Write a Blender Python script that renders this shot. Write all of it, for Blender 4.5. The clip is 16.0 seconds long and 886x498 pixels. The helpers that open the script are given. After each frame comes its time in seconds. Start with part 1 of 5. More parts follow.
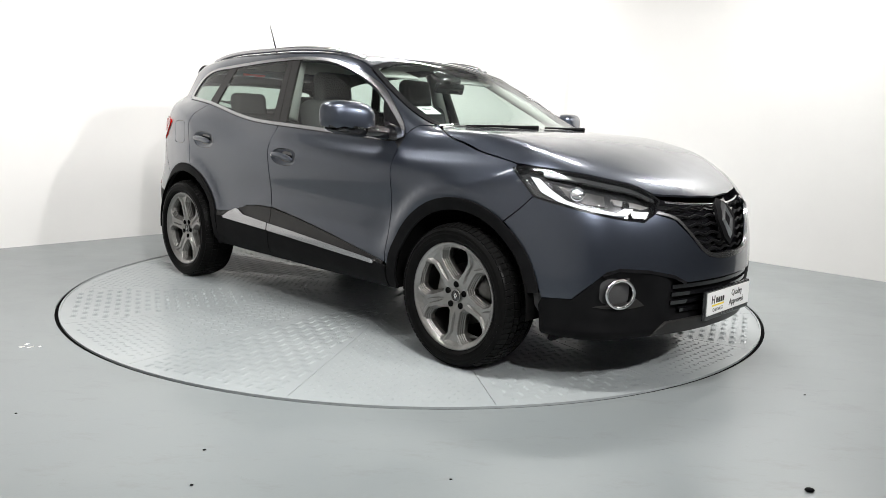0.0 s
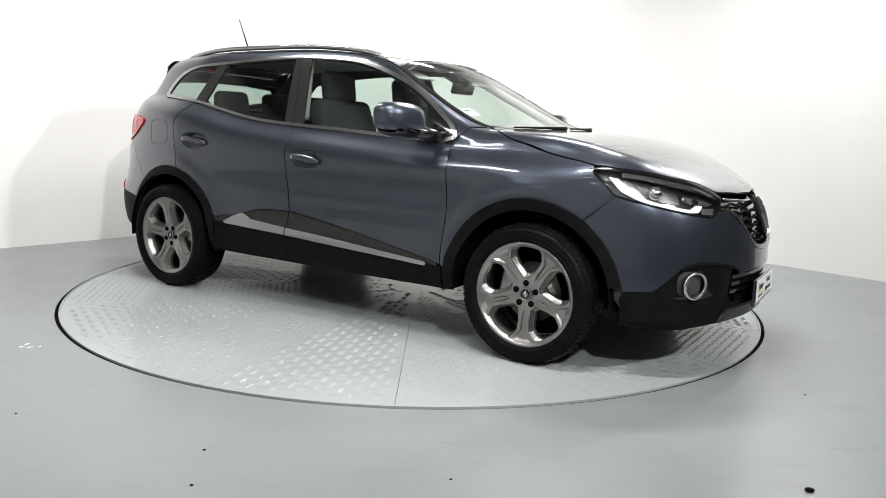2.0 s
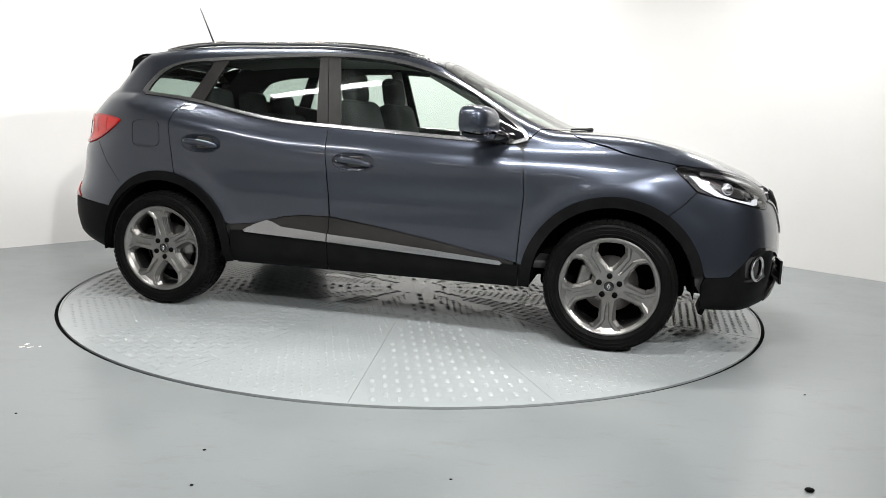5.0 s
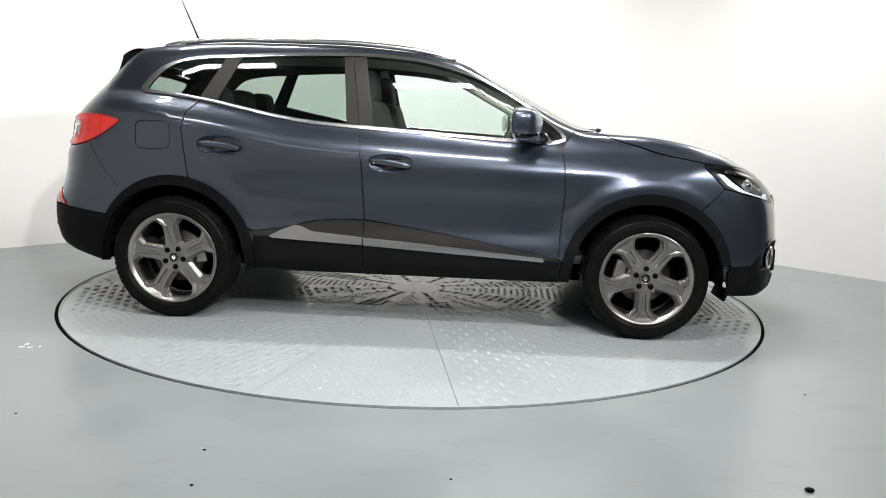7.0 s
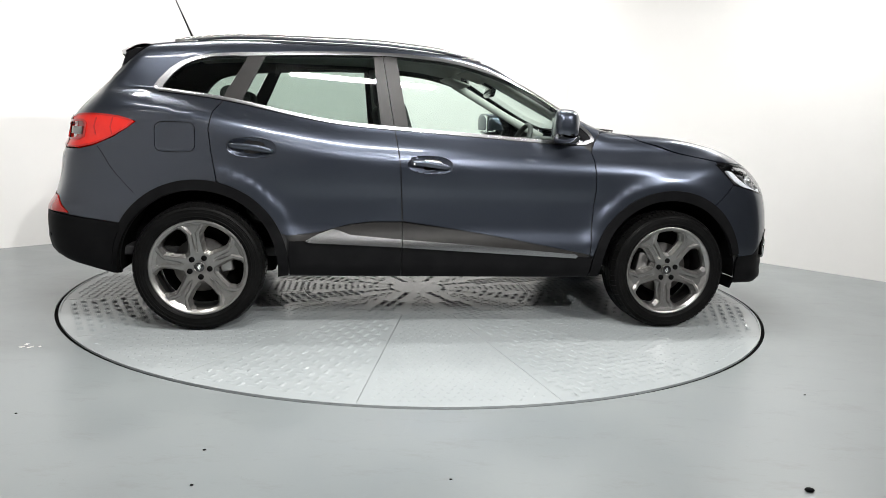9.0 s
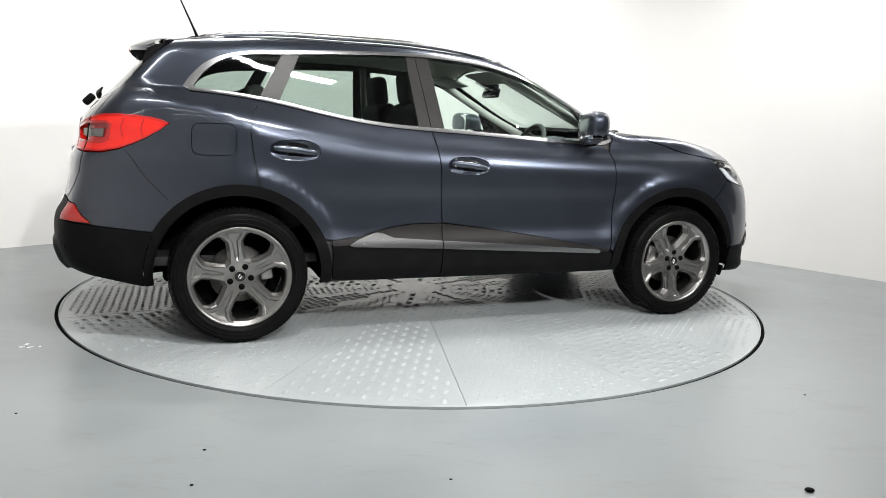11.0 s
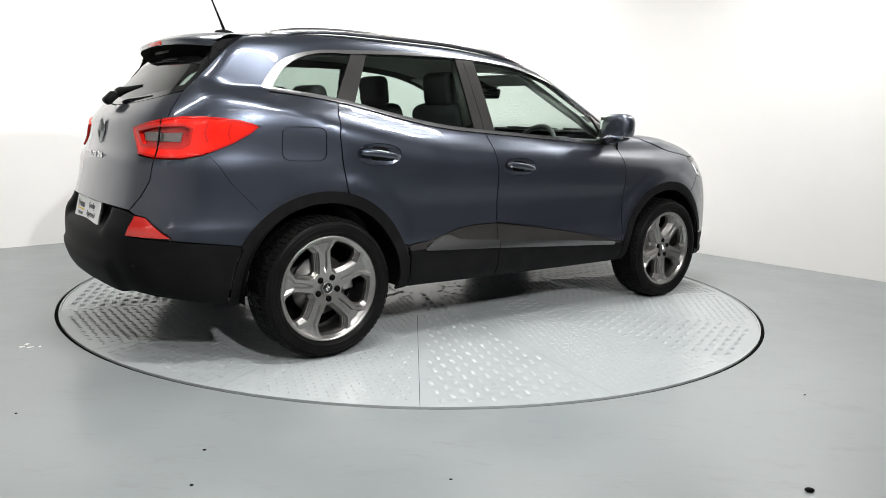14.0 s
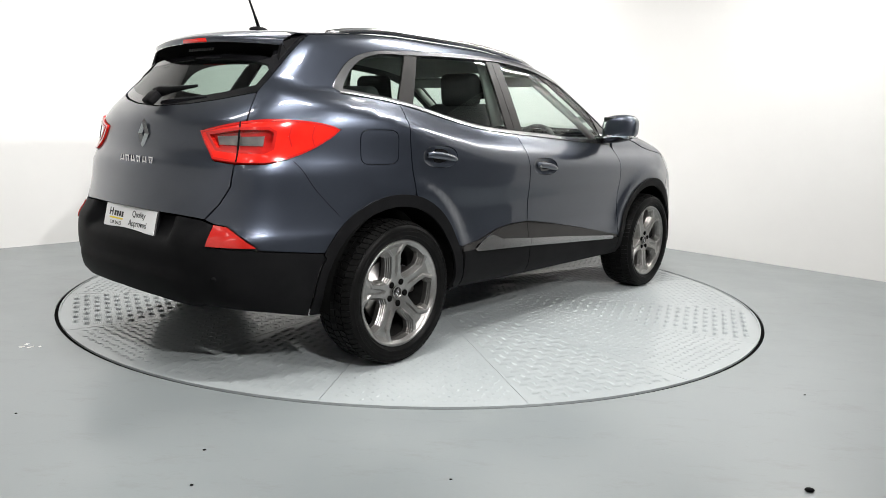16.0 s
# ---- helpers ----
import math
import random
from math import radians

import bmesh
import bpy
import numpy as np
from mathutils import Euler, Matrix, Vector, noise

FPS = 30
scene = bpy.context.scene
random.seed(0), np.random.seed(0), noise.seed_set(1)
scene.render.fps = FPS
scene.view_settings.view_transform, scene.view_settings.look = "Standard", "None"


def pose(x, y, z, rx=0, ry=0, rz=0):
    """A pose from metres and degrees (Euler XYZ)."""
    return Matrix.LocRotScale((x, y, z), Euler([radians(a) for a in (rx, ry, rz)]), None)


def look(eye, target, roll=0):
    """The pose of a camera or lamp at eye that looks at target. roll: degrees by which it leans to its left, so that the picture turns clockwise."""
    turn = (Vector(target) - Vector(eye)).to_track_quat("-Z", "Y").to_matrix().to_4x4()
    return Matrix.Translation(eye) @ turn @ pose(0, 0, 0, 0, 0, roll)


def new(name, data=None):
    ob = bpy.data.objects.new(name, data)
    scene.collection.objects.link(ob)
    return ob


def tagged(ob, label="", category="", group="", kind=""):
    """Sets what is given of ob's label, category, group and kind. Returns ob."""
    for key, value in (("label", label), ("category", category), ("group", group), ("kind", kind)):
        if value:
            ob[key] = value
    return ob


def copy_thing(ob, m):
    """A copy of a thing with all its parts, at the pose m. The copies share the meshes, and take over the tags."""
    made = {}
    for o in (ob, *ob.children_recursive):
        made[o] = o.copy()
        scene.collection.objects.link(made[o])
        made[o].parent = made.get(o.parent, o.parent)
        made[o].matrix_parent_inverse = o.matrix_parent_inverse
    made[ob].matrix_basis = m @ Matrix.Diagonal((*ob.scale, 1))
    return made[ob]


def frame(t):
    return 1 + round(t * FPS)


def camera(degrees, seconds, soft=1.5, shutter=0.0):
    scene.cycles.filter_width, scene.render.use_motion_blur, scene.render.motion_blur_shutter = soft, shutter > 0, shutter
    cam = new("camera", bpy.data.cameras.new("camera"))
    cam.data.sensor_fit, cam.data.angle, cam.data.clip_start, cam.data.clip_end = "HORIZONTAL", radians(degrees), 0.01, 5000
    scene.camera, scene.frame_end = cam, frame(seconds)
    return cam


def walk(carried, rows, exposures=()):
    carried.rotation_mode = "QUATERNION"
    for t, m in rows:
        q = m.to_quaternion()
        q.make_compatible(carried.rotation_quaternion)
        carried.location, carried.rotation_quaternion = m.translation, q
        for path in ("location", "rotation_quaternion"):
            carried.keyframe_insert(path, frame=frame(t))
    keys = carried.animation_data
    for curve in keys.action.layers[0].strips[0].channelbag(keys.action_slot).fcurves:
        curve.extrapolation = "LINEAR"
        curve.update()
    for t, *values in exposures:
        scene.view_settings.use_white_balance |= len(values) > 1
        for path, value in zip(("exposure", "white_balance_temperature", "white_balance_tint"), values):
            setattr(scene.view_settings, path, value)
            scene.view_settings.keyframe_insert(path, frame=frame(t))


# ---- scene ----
# ---- camera: fixed on a stand before the turntable ----
EYE = (0.0, -5.083, 1.131)
cam = camera(62.2, 16.0, soft=0.8)
_y, _p = radians(2.004), radians(9.517)
AIM = (EYE[0] + math.sin(_y) * math.cos(_p), EYE[1] + math.cos(_y) * math.cos(_p), EYE[2] - math.sin(_p))
walk(cam, [(0.0, look(EYE, AIM, 2.05)), (16.0, look(EYE, AIM, 2.05))], exposures=[(0.0, 0.0), (16.0, 0.0)])

# ---- light: ceiling tubes of the studio ----
CEILING = 3.3
world = bpy.data.worlds.new("world")
world.use_nodes = True
world.node_tree.nodes["Background"].inputs["Color"].default_value = (0.9, 0.95, 1.0, 1)
world.node_tree.nodes["Background"].inputs["Strength"].default_value = 0.02
scene.world = world
TUBES = [(-2.3, -2.3, 0, 26), (0.0, -2.7, 0, 88), (-1.7, 0.0, 0, 50), (1.2, -0.2, 0, 85), (3.3, 0.7, 45, 58), (0.0, 2.6, 0, 66)]
for tx, ty, tr, watts in TUBES:
    data = bpy.data.lights.new("tube_light", "AREA")
    data.shape, data.size, data.size_y, data.energy, data.color = "RECTANGLE", 1.3, 0.09, watts, (1.0, 0.985, 0.96)
    lamp = new("tube_light", data)
    lamp.matrix_world = pose(tx, ty, CEILING - 0.09, 0, 0, tr)
# two small floodlights under the ceiling, aimed at the turntable: they throw the car's shadows on the wall
FLOODS = [((4.0, -4.2, 3.15), 620), ((1.3, -5.6, 3.15), 600)]
for at, watts in FLOODS:
    data = bpy.data.lights.new("flood_light", "SPOT")
    data.spot_size, data.spot_blend, data.shadow_soft_size, data.energy, data.color = radians(74), 0.85, 0.07, watts, (1.0, 0.985, 0.97)
    new("flood_light", data).matrix_world = look(at, (-1.2, 0.9, 0.8)) @ Matrix.Translation((0, 0, -0.12))
# the rows of tubes that go on over the hall behind
FAR_TUBES = [(x, y) for y in (-4.35, -6.3) for x in (-3.3, -1.5, 0.3, 2.1) if abs(x) < 9.0 + y]


# ---- materials ----
def mat(name, color, rough=0.5, metal=0.0, coat=0.0, spec=0.5):
    m = bpy.data.materials.new(name)
    m.use_nodes = True
    b = m.node_tree.nodes["Principled BSDF"]
    b.inputs["Base Color"].default_value = (*color, 1)
    b.inputs["Roughness"].default_value = rough
    b.inputs["Metallic"].default_value = metal
    b.inputs["Coat Weight"].default_value = coat
    b.inputs["Coat Roughness"].default_value = 0.03
    b.inputs["Specular IOR Level"].default_value = spec
    return m


def link(m, a, ao, b, bi):
    m.node_tree.links.new(a.outputs[ao], b.inputs[bi])


def node(m, kind, **values):
    n = m.node_tree.nodes.new(kind)
    for k, v in values.items():
        n.inputs[k].default_value = v
    return n


def ramp(m, stops):
    n = m.node_tree.nodes.new("ShaderNodeValToRGB")
    e = n.color_ramp.elements
    while len(e) < len(stops):
        e.new(0.5)
    for k, (p, c) in zip(e, stops):
        k.position, k.color = p, (*c, 1)
    return n


def mottled(name, c0, c1, scale, rough, fine=60.0, bump=0.1, metal=0.0, dist=0.002, rough2=None, coat=0.0):
    """Two scales of variation: broad stains in the colour and gloss, fine grain in the relief."""
    m = mat(name, c0, rough, metal, coat)
    b = m.node_tree.nodes["Principled BSDF"]
    co = m.node_tree.nodes.new("ShaderNodeTexCoord")
    big = node(m, "ShaderNodeTexNoise", Scale=scale, Detail=6.0, Roughness=0.62)
    link(m, co, "Object", big, "Vector")
    r = ramp(m, [(0.32, c0), (0.68, c1)])
    link(m, big, "Fac", r, "Fac")
    link(m, r, "Color", b, "Base Color")
    small = node(m, "ShaderNodeTexNoise", Scale=fine, Detail=4.0)
    link(m, co, "Object", small, "Vector")
    bp = node(m, "ShaderNodeBump", Strength=bump, Distance=dist)
    link(m, small, "Fac", bp, "Height")
    link(m, bp, "Normal", b, "Normal")
    if rough2 is not None:
        rr = ramp(m, [(0.3, (rough,) * 3), (0.7, (rough2,) * 3)])
        link(m, big, "Fac", rr, "Fac")
        link(m, rr, "Color", b, "Roughness")
    return m


def clear_glass(name, tint, gloss=0.0):
    """A thin pane: tinted see-through with a mirror-like surface by Fresnel."""
    m = bpy.data.materials.new(name)
    m.use_nodes = True
    t = m.node_tree
    out = t.nodes["Material Output"]
    t.nodes.remove(t.nodes["Principled BSDF"])
    tr = t.nodes.new("ShaderNodeBsdfTransparent")
    tr.inputs["Color"].default_value = (*tint, 1)
    gl = t.nodes.new("ShaderNodeBsdfGlossy")
    gl.inputs["Roughness"].default_value = gloss
    lw = t.nodes.new("ShaderNodeLayerWeight")
    pw = t.nodes.new("ShaderNodeMath")
    pw.operation = "POWER"
    pw.inputs[1].default_value = 4.5
    lw.inputs["Blend"].default_value = 0.5
    t.links.new(lw.outputs["Facing"], pw.inputs[0])
    fr = t.nodes.new("ShaderNodeMath")
    fr.operation = "MULTIPLY_ADD"
    fr.inputs[1].default_value, fr.inputs[2].default_value = 0.9, 0.055
    t.links.new(pw.outputs[0], fr.inputs[0])
    mix = t.nodes.new("ShaderNodeMixShader")
    t.links.new(fr.outputs[0], mix.inputs[0])
    t.links.new(tr.outputs[0], mix.inputs[1])
    t.links.new(gl.outputs[0], mix.inputs[2])
    t.links.new(mix.outputs[0], out.inputs["Surface"])
    return m


def glow(name, color, strength):
    m = mat(name, color, 0.4)
    b = m.node_tree.nodes["Principled BSDF"]
    b.inputs["Emission Color"].default_value = (*color, 1)
    b.inputs["Emission Strength"].default_value = strength
    return m


def paint_material():
    m = mat("metallic_paint", (0.06, 0.072, 0.096), 0.3, 0.86, 1.0)
    b = m.node_tree.nodes["Principled BSDF"]
    co = m.node_tree.nodes.new("ShaderNodeTexCoord")
    flake = node(m, "ShaderNodeTexVoronoi", Scale=900.0)
    link(m, co, "Object", flake, "Vector")
    r = ramp(m, [(0.0, (0.042, 0.050, 0.067)), (1.0, (0.073, 0.084, 0.111))])
    link(m, flake, "Color", r, "Fac")
    link(m, r, "Color", b, "Base Color")
    dust = node(m, "ShaderNodeTexNoise", Scale=5.0, Detail=7.0)
    link(m, co, "Object", dust, "Vector")
    rr = ramp(m, [(0.35, (0.29,) * 3), (0.7, (0.34,) * 3)])
    link(m, dust, "Fac", rr, "Fac")
    link(m, rr, "Color", b, "Roughness")
    return m


TUBE_GLOW = glow("tube_glow", (1.0, 0.985, 0.96), 14.0)
PAINT = paint_material()
CLAD = mottled("textured_black_plastic", (0.0045, 0.0045, 0.005), (0.0075, 0.0075, 0.008), 9, 0.5, 500, 0.25, dist=0.0006)
CLAD_SATIN = mottled("satin_black_plastic", (0.014, 0.0133, 0.013), (0.021, 0.02, 0.0193), 7, 0.36, 300, 0.05, dist=0.0004)
GLOSS_BLACK = mat("gloss_black_plastic", (0.006, 0.006, 0.007), 0.08, 0, 0.6)
GAP = mat("gap_black", (0.004, 0.004, 0.004), 0.9, spec=0.1)
SATIN = mat("satin_aluminium_trim", (0.45, 0.45, 0.46), 0.24, 1.0)
CHROME = mat("chrome", (0.82, 0.82, 0.83), 0.14, 1.0)
GLASS = clear_glass("green_tinted_glass", (0.84, 0.92, 0.88))
PRIVACY = clear_glass("privacy_glass", (0.58, 0.66, 0.62))
LENS = clear_glass("clear_lens", (0.93, 0.94, 0.95))
FLOOR = mottled("painted_concrete", (0.21, 0.233, 0.238), (0.243, 0.265, 0.268), 1.3, 0.28, 90, 0.10, dist=0.0018, rough2=0.46, coat=0.16)
def scuffs(m, tone):
    """Long faint drag marks and small worn spots laid over the paint."""
    b = m.node_tree.nodes["Principled BSDF"]
    src = b.inputs["Base Color"].links[0].from_socket
    co = m.node_tree.nodes.new("ShaderNodeTexCoord")
    mp = node(m, "ShaderNodeMapping", Scale=(1.3, 3.6, 1.0), Rotation=(0, 0, 0.9))
    n1 = node(m, "ShaderNodeTexNoise", Scale=2.6, Detail=9.0, Roughness=0.75)
    n2 = node(m, "ShaderNodeTexNoise", Scale=5.0, Detail=10.0, Roughness=0.8)
    link(m, co, "Object", mp, "Vector")
    link(m, mp, "Vector", n1, "Vector")
    link(m, co, "Object", n2, "Vector")
    r1, r2 = ramp(m, [(0.54, (0, 0, 0)), (0.74, (0.4, 0.4, 0.4))]), ramp(m, [(0.62, (0, 0, 0)), (0.74, (0.6, 0.6, 0.6))])
    link(m, n1, "Fac", r1, "Fac")
    link(m, n2, "Fac", r2, "Fac")
    mx = m.node_tree.nodes.new("ShaderNodeMath")
    mx.operation = "MAXIMUM"
    link(m, r1, "Color", mx, 0)
    link(m, r2, "Color", mx, 1)
    mix = m.node_tree.nodes.new("ShaderNodeMixRGB")
    mix.inputs["Color2"].default_value = (*tone, 1)
    link(m, mx, 0, mix, "Fac")
    m.node_tree.links.new(src, mix.inputs["Color1"])
    link(m, mix, "Color", b, "Base Color")


scuffs(FLOOR, (0.145, 0.145, 0.137))
PLATE = mottled("painted_tread_steel", (0.335, 0.364, 0.372), (0.372, 0.4, 0.407), 1.8, 0.28, 60, 0.04, dist=0.0012, rough2=0.31, coat=0.22)
WALL = mottled("white_painted_plaster", (0.80, 0.79, 0.775), (0.84, 0.83, 0.815), 0.7, 0.6, 140, 0.05, dist=0.001)
# near-black colour stands in for the lack of light in bay and hall
DARKWALL = mottled("unlit_hall_wall", (0.05, 0.05, 0.05), (0.07, 0.07, 0.07), 0.8, 0.7, 90, 0.05)
# ceiling colour kept dark grey to hold down the bounced light
CEIL = mottled("darkened_ceiling_panel", (0.20, 0.20, 0.20), (0.25, 0.25, 0.25), 0.6, 0.7, 60, 0.05)
RUBBER = mottled("tyre_rubber", (0.004, 0.004, 0.004), (0.007, 0.007, 0.007), 14, 0.36, 260, 0.12, dist=0.0008)
RIM = mottled("bright_silver_alloy", (0.25, 0.244, 0.236), (0.305, 0.298, 0.289), 30, 0.3, 700, 0.03, metal=0.9, dist=0.0003, coat=0.3)
RIM_DARK = mottled("grey_alloy_barrel", (0.085, 0.084, 0.083), (0.115, 0.114, 0.112), 20, 0.35, 300, 0.03, metal=0.9)
STEEL = mottled("brushed_brake_steel", (0.27, 0.262, 0.255), (0.34, 0.332, 0.325), 30, 0.35, 200, 0.1, metal=1.0)
SEAT = mottled("dark_seat_fabric", (0.02, 0.02, 0.021), (0.032, 0.032, 0.033), 20, 0.85, 900, 0.3, dist=0.001)
TRIM = mottled("dark_cabin_plastic", (0.03, 0.03, 0.031), (0.04, 0.04, 0.041), 12, 0.6, 500, 0.15, dist=0.0006)
LINING = mottled("light_grey_cabin_lining", (0.42, 0.42, 0.4), (0.48, 0.48, 0.46), 8, 0.85, 500, 0.15)
RED = mottled("red_lamp_lens", (0.62, 0.010, 0.006), (0.74, 0.018, 0.010), 9, 0.12, 120, 0.05, dist=0.0005, coat=0.3)
REFLEX = mat("red_reflector_plastic", (0.36, 0.014, 0.01), 0.1, 0, 0.8)
RED_DEEP = mat("deep_red_lamp_lens", (0.42, 0.012, 0.01), 0.12, 0, 0.8)
REFLECTOR = mat("lamp_reflector_chrome", (0.34, 0.34, 0.35), 0.16, 1.0)
WHITE = mat("white_plate_plastic", (0.78, 0.78, 0.78), 0.3)
INK = mat("black_ink", (0.01, 0.01, 0.01), 0.5)
YELLOW = mat("yellow_ink", (0.8, 0.62, 0.02), 0.5)
for m_, v_ in ((CLAD, 0.045), (RUBBER, 0.045), (CLAD_SATIN, 0.26), (GAP, 0.02)):
    m_.node_tree.nodes["Principled BSDF"].inputs["Specular IOR Level"].default_value = v_
PLATE.node_tree.nodes["Principled BSDF"].inputs["Specular IOR Level"].default_value = 0.34
for m_, v_ in ((FLOOR, 0.14), (PLATE, 0.06)):
    m_.node_tree.nodes["Principled BSDF"].inputs["Coat Roughness"].default_value = v_
# ---- meshes ----
def part(name, bm, material, parent=None, label="", smooth=True):
    me = bpy.data.meshes.new(name)
    bm.to_mesh(me)
    bm.free()
    me.materials.append(material)
    if smooth:
        me.polygons.foreach_set("use_smooth", [True] * len(me.polygons))
    ob = new(name, me)
    if parent is not None:
        ob.parent = parent
    return tagged(ob, label)


def raw(name, verts, faces, material, parent=None, label="", smooth=False):
    me = bpy.data.meshes.new(name)
    me.from_pydata([tuple(v) for v in verts], [], [tuple(f) for f in faces])
    me.materials.append(material)
    if smooth:
        me.polygons.foreach_set("use_smooth", [True] * len(me.polygons))
    me.update()
    ob = new(name, me)
    if parent is not None:
        ob.parent = parent
    return tagged(ob, label)


def box(bm, size, m, bevel=0.0, seg=2):
    made = bmesh.ops.create_cube(bm, size=1, matrix=m @ Matrix.Diagonal((*size, 1)))
    if bevel:
        edges = list({e for v in made["verts"] for e in v.link_edges})
        bmesh.ops.bevel(bm, geom=edges, offset=bevel, segments=seg, profile=0.5, affect="EDGES")


def tube(bm, path, radius, sides=8, cap=True, flat=1.0, up=(0, 0, 1)):
    """A bar swept along a path of points; flat squeezes it across up."""
    rings = []
    pts = [Vector(p) for p in path]
    for i, p in enumerate(pts):
        d = (pts[min(i + 1, len(pts) - 1)] - pts[max(i - 1, 0)]).normalized()
        a = d.cross(Vector(up))
        a = a.normalized() if a.length > 1e-5 else Vector((1, 0, 0))
        b = a.cross(d).normalized()
        r = float(radius[i] if isinstance(radius, (list, tuple)) else radius)
        rings.append([bm.verts.new(p + r * (math.cos(k * math.tau / sides) * a * flat + math.sin(k * math.tau / sides) * b)) for k in range(sides)])
    for r0, r1 in zip(rings, rings[1:]):
        for k in range(sides):
            bm.faces.new((r0[k], r0[(k + 1) % sides], r1[(k + 1) % sides], r1[k]))
    if cap:
        bm.faces.new(rings[0][::-1])
        bm.faces.new(rings[-1])


def spline(points, per=8, closed=False):
    """A smooth curve through a few points of any dimension (Catmull-Rom)."""
    p = np.array(points, float)
    n = len(p)
    out = []
    for i in range(n if closed else n - 1):
        if closed:
            a, b, c, d = p[(i - 1) % n], p[i], p[(i + 1) % n], p[(i + 2) % n]
        else:
            a, b, c, d = p[max(i - 1, 0)], p[i], p[i + 1], p[min(i + 2, n - 1)]
        for k in range(per):
            t = k / per
            out.append(0.5 * (2 * b + (c - a) * t + (2 * a - 5 * b + 4 * c - d) * t * t + (3 * b - a - 3 * c + d) * t ** 3))
    if not closed:
        out.append(p[-1])
    return np.array(out)


def curve(points, soft=0.012):
    """A smooth function z(x) through a few points, its bends eased over about soft metres."""
    p = sorted(points)
    xs, ys = np.array([q[0] for q in p]), np.array([q[1] for q in p])
    h, dl = np.diff(xs), np.diff(ys) / np.diff(xs)
    m = np.zeros(len(xs))
    m[0], m[-1] = dl[0], dl[-1]
    for i in range(1, len(xs) - 1):
        if dl[i - 1] * dl[i] > 0:
            w1, w2 = 2 * h[i] + h[i - 1], h[i] + 2 * h[i - 1]
            m[i] = (w1 + w2) / (w1 / dl[i - 1] + w2 / dl[i])

    def exact(x):
        x = np.asarray(x, float)
        i = np.clip(np.searchsorted(xs, x) - 1, 0, len(xs) - 2)
        t = (x - xs[i]) / h[i]
        tc = np.clip(t, 0, 1)
        v = ((1 + 2 * tc) * (1 - tc) ** 2 * ys[i] + tc * (1 - tc) ** 2 * h[i] * m[i] + tc ** 2 * (3 - 2 * tc) * ys[i + 1] + tc ** 2 * (tc - 1) * h[i] * m[i + 1])
        return v + np.where(t < 0, t * h[i] * m[i], 0) + np.where(t > 1, (t - 1) * h[i] * m[i + 1], 0)

    tx = np.linspace(-3.2, 3.2, 6401)
    ty = exact(tx)
    kx = np.arange(-int(3 * soft / 0.001), int(3 * soft / 0.001) + 1) * 0.001
    kern = np.exp(-0.5 * (kx / soft) ** 2)
    ty = np.convolve(np.pad(ty, len(kx) // 2, mode="reflect", reflect_type="odd"), kern / kern.sum(), mode="valid")
    return lambda x: np.interp(x, tx, ty)


# ---- the car's body as one smooth solid: x forward, y to its left ----
AXLE, HUB_Z = 1.323, 0.338
BELT = curve([(-2.3, 1.30), (-1.55, 1.255), (-1.2, 1.222), (-0.9, 1.162), (-0.55, 1.108), (-0.28, 1.093), (0.03, 1.078), (0.35, 1.060), (0.72, 1.043), (1.2, 1.03), (2.3, 1.0)], 0.10)
SECTION = curve([(0.14, 0.74), (0.22, 0.80), (0.30, 0.848), (0.36, 0.880), (0.46, 0.886), (0.58, 0.866), (0.70, 0.866), (0.82, 0.879), (0.91, 0.883), (0.98, 0.866), (1.04, 0.826), (1.10, 0.774), (1.20, 0.68), (1.40, 0.48), (1.7, 0.18)])
NOSE = curve([(0.10, 2.04), (0.16, 2.12), (0.235, 2.20), (0.35, 2.235), (0.45, 2.25), (0.60, 2.24), (0.77, 2.205), (0.86, 2.15), (0.95, 2.07), (1.05, 1.93), (1.3, 1.5)], 0.03)
TAIL = curve([(0.18, -2.0), (0.30, -2.11), (0.37, -2.21), (0.53, -2.245), (0.63, -2.235), (0.67, -2.205), (0.72, -2.185), (0.80, -2.165), (0.92, -2.148), (0.95, -2.130), (0.98, -2.112), (1.10, -2.088), (1.16, -2.045), (1.24, -1.963), (1.375, -1.835), (1.5, -1.73), (1.7, -1.56)], 0.014)
TOP = curve([(-2.3, 1.39), (-1.85, 1.508), (-1.47, 1.563), (-1.0, 1.590), (-0.5, 1.592), (-0.05, 1.566), (0.25, 1.520), (0.42, 1.442), (0.70, 1.305), (0.98, 1.164), (1.10, 1.131), (1.20, 1.122), (1.36, 1.110), (1.55, 1.080), (1.74, 1.032), (1.90, 0.974), (2.05, 0.910), (2.3, 0.775)], 0.03)
CROWN = curve([(-2.3, 0.06), (-1.0, 0.035), (0.0, 0.035), (0.3, 0.045), (0.7, 0.058), (0.95, 0.04), (1.1, 0.014), (1.3, 0.008), (1.7, 0.012), (1.95, 0.024), (2.2, 0.052)], 0.03)


def smax(a, b, k):
    h = np.maximum(k - np.abs(a - b), 0) / k
    return np.maximum(a, b) + h * h * k * 0.25


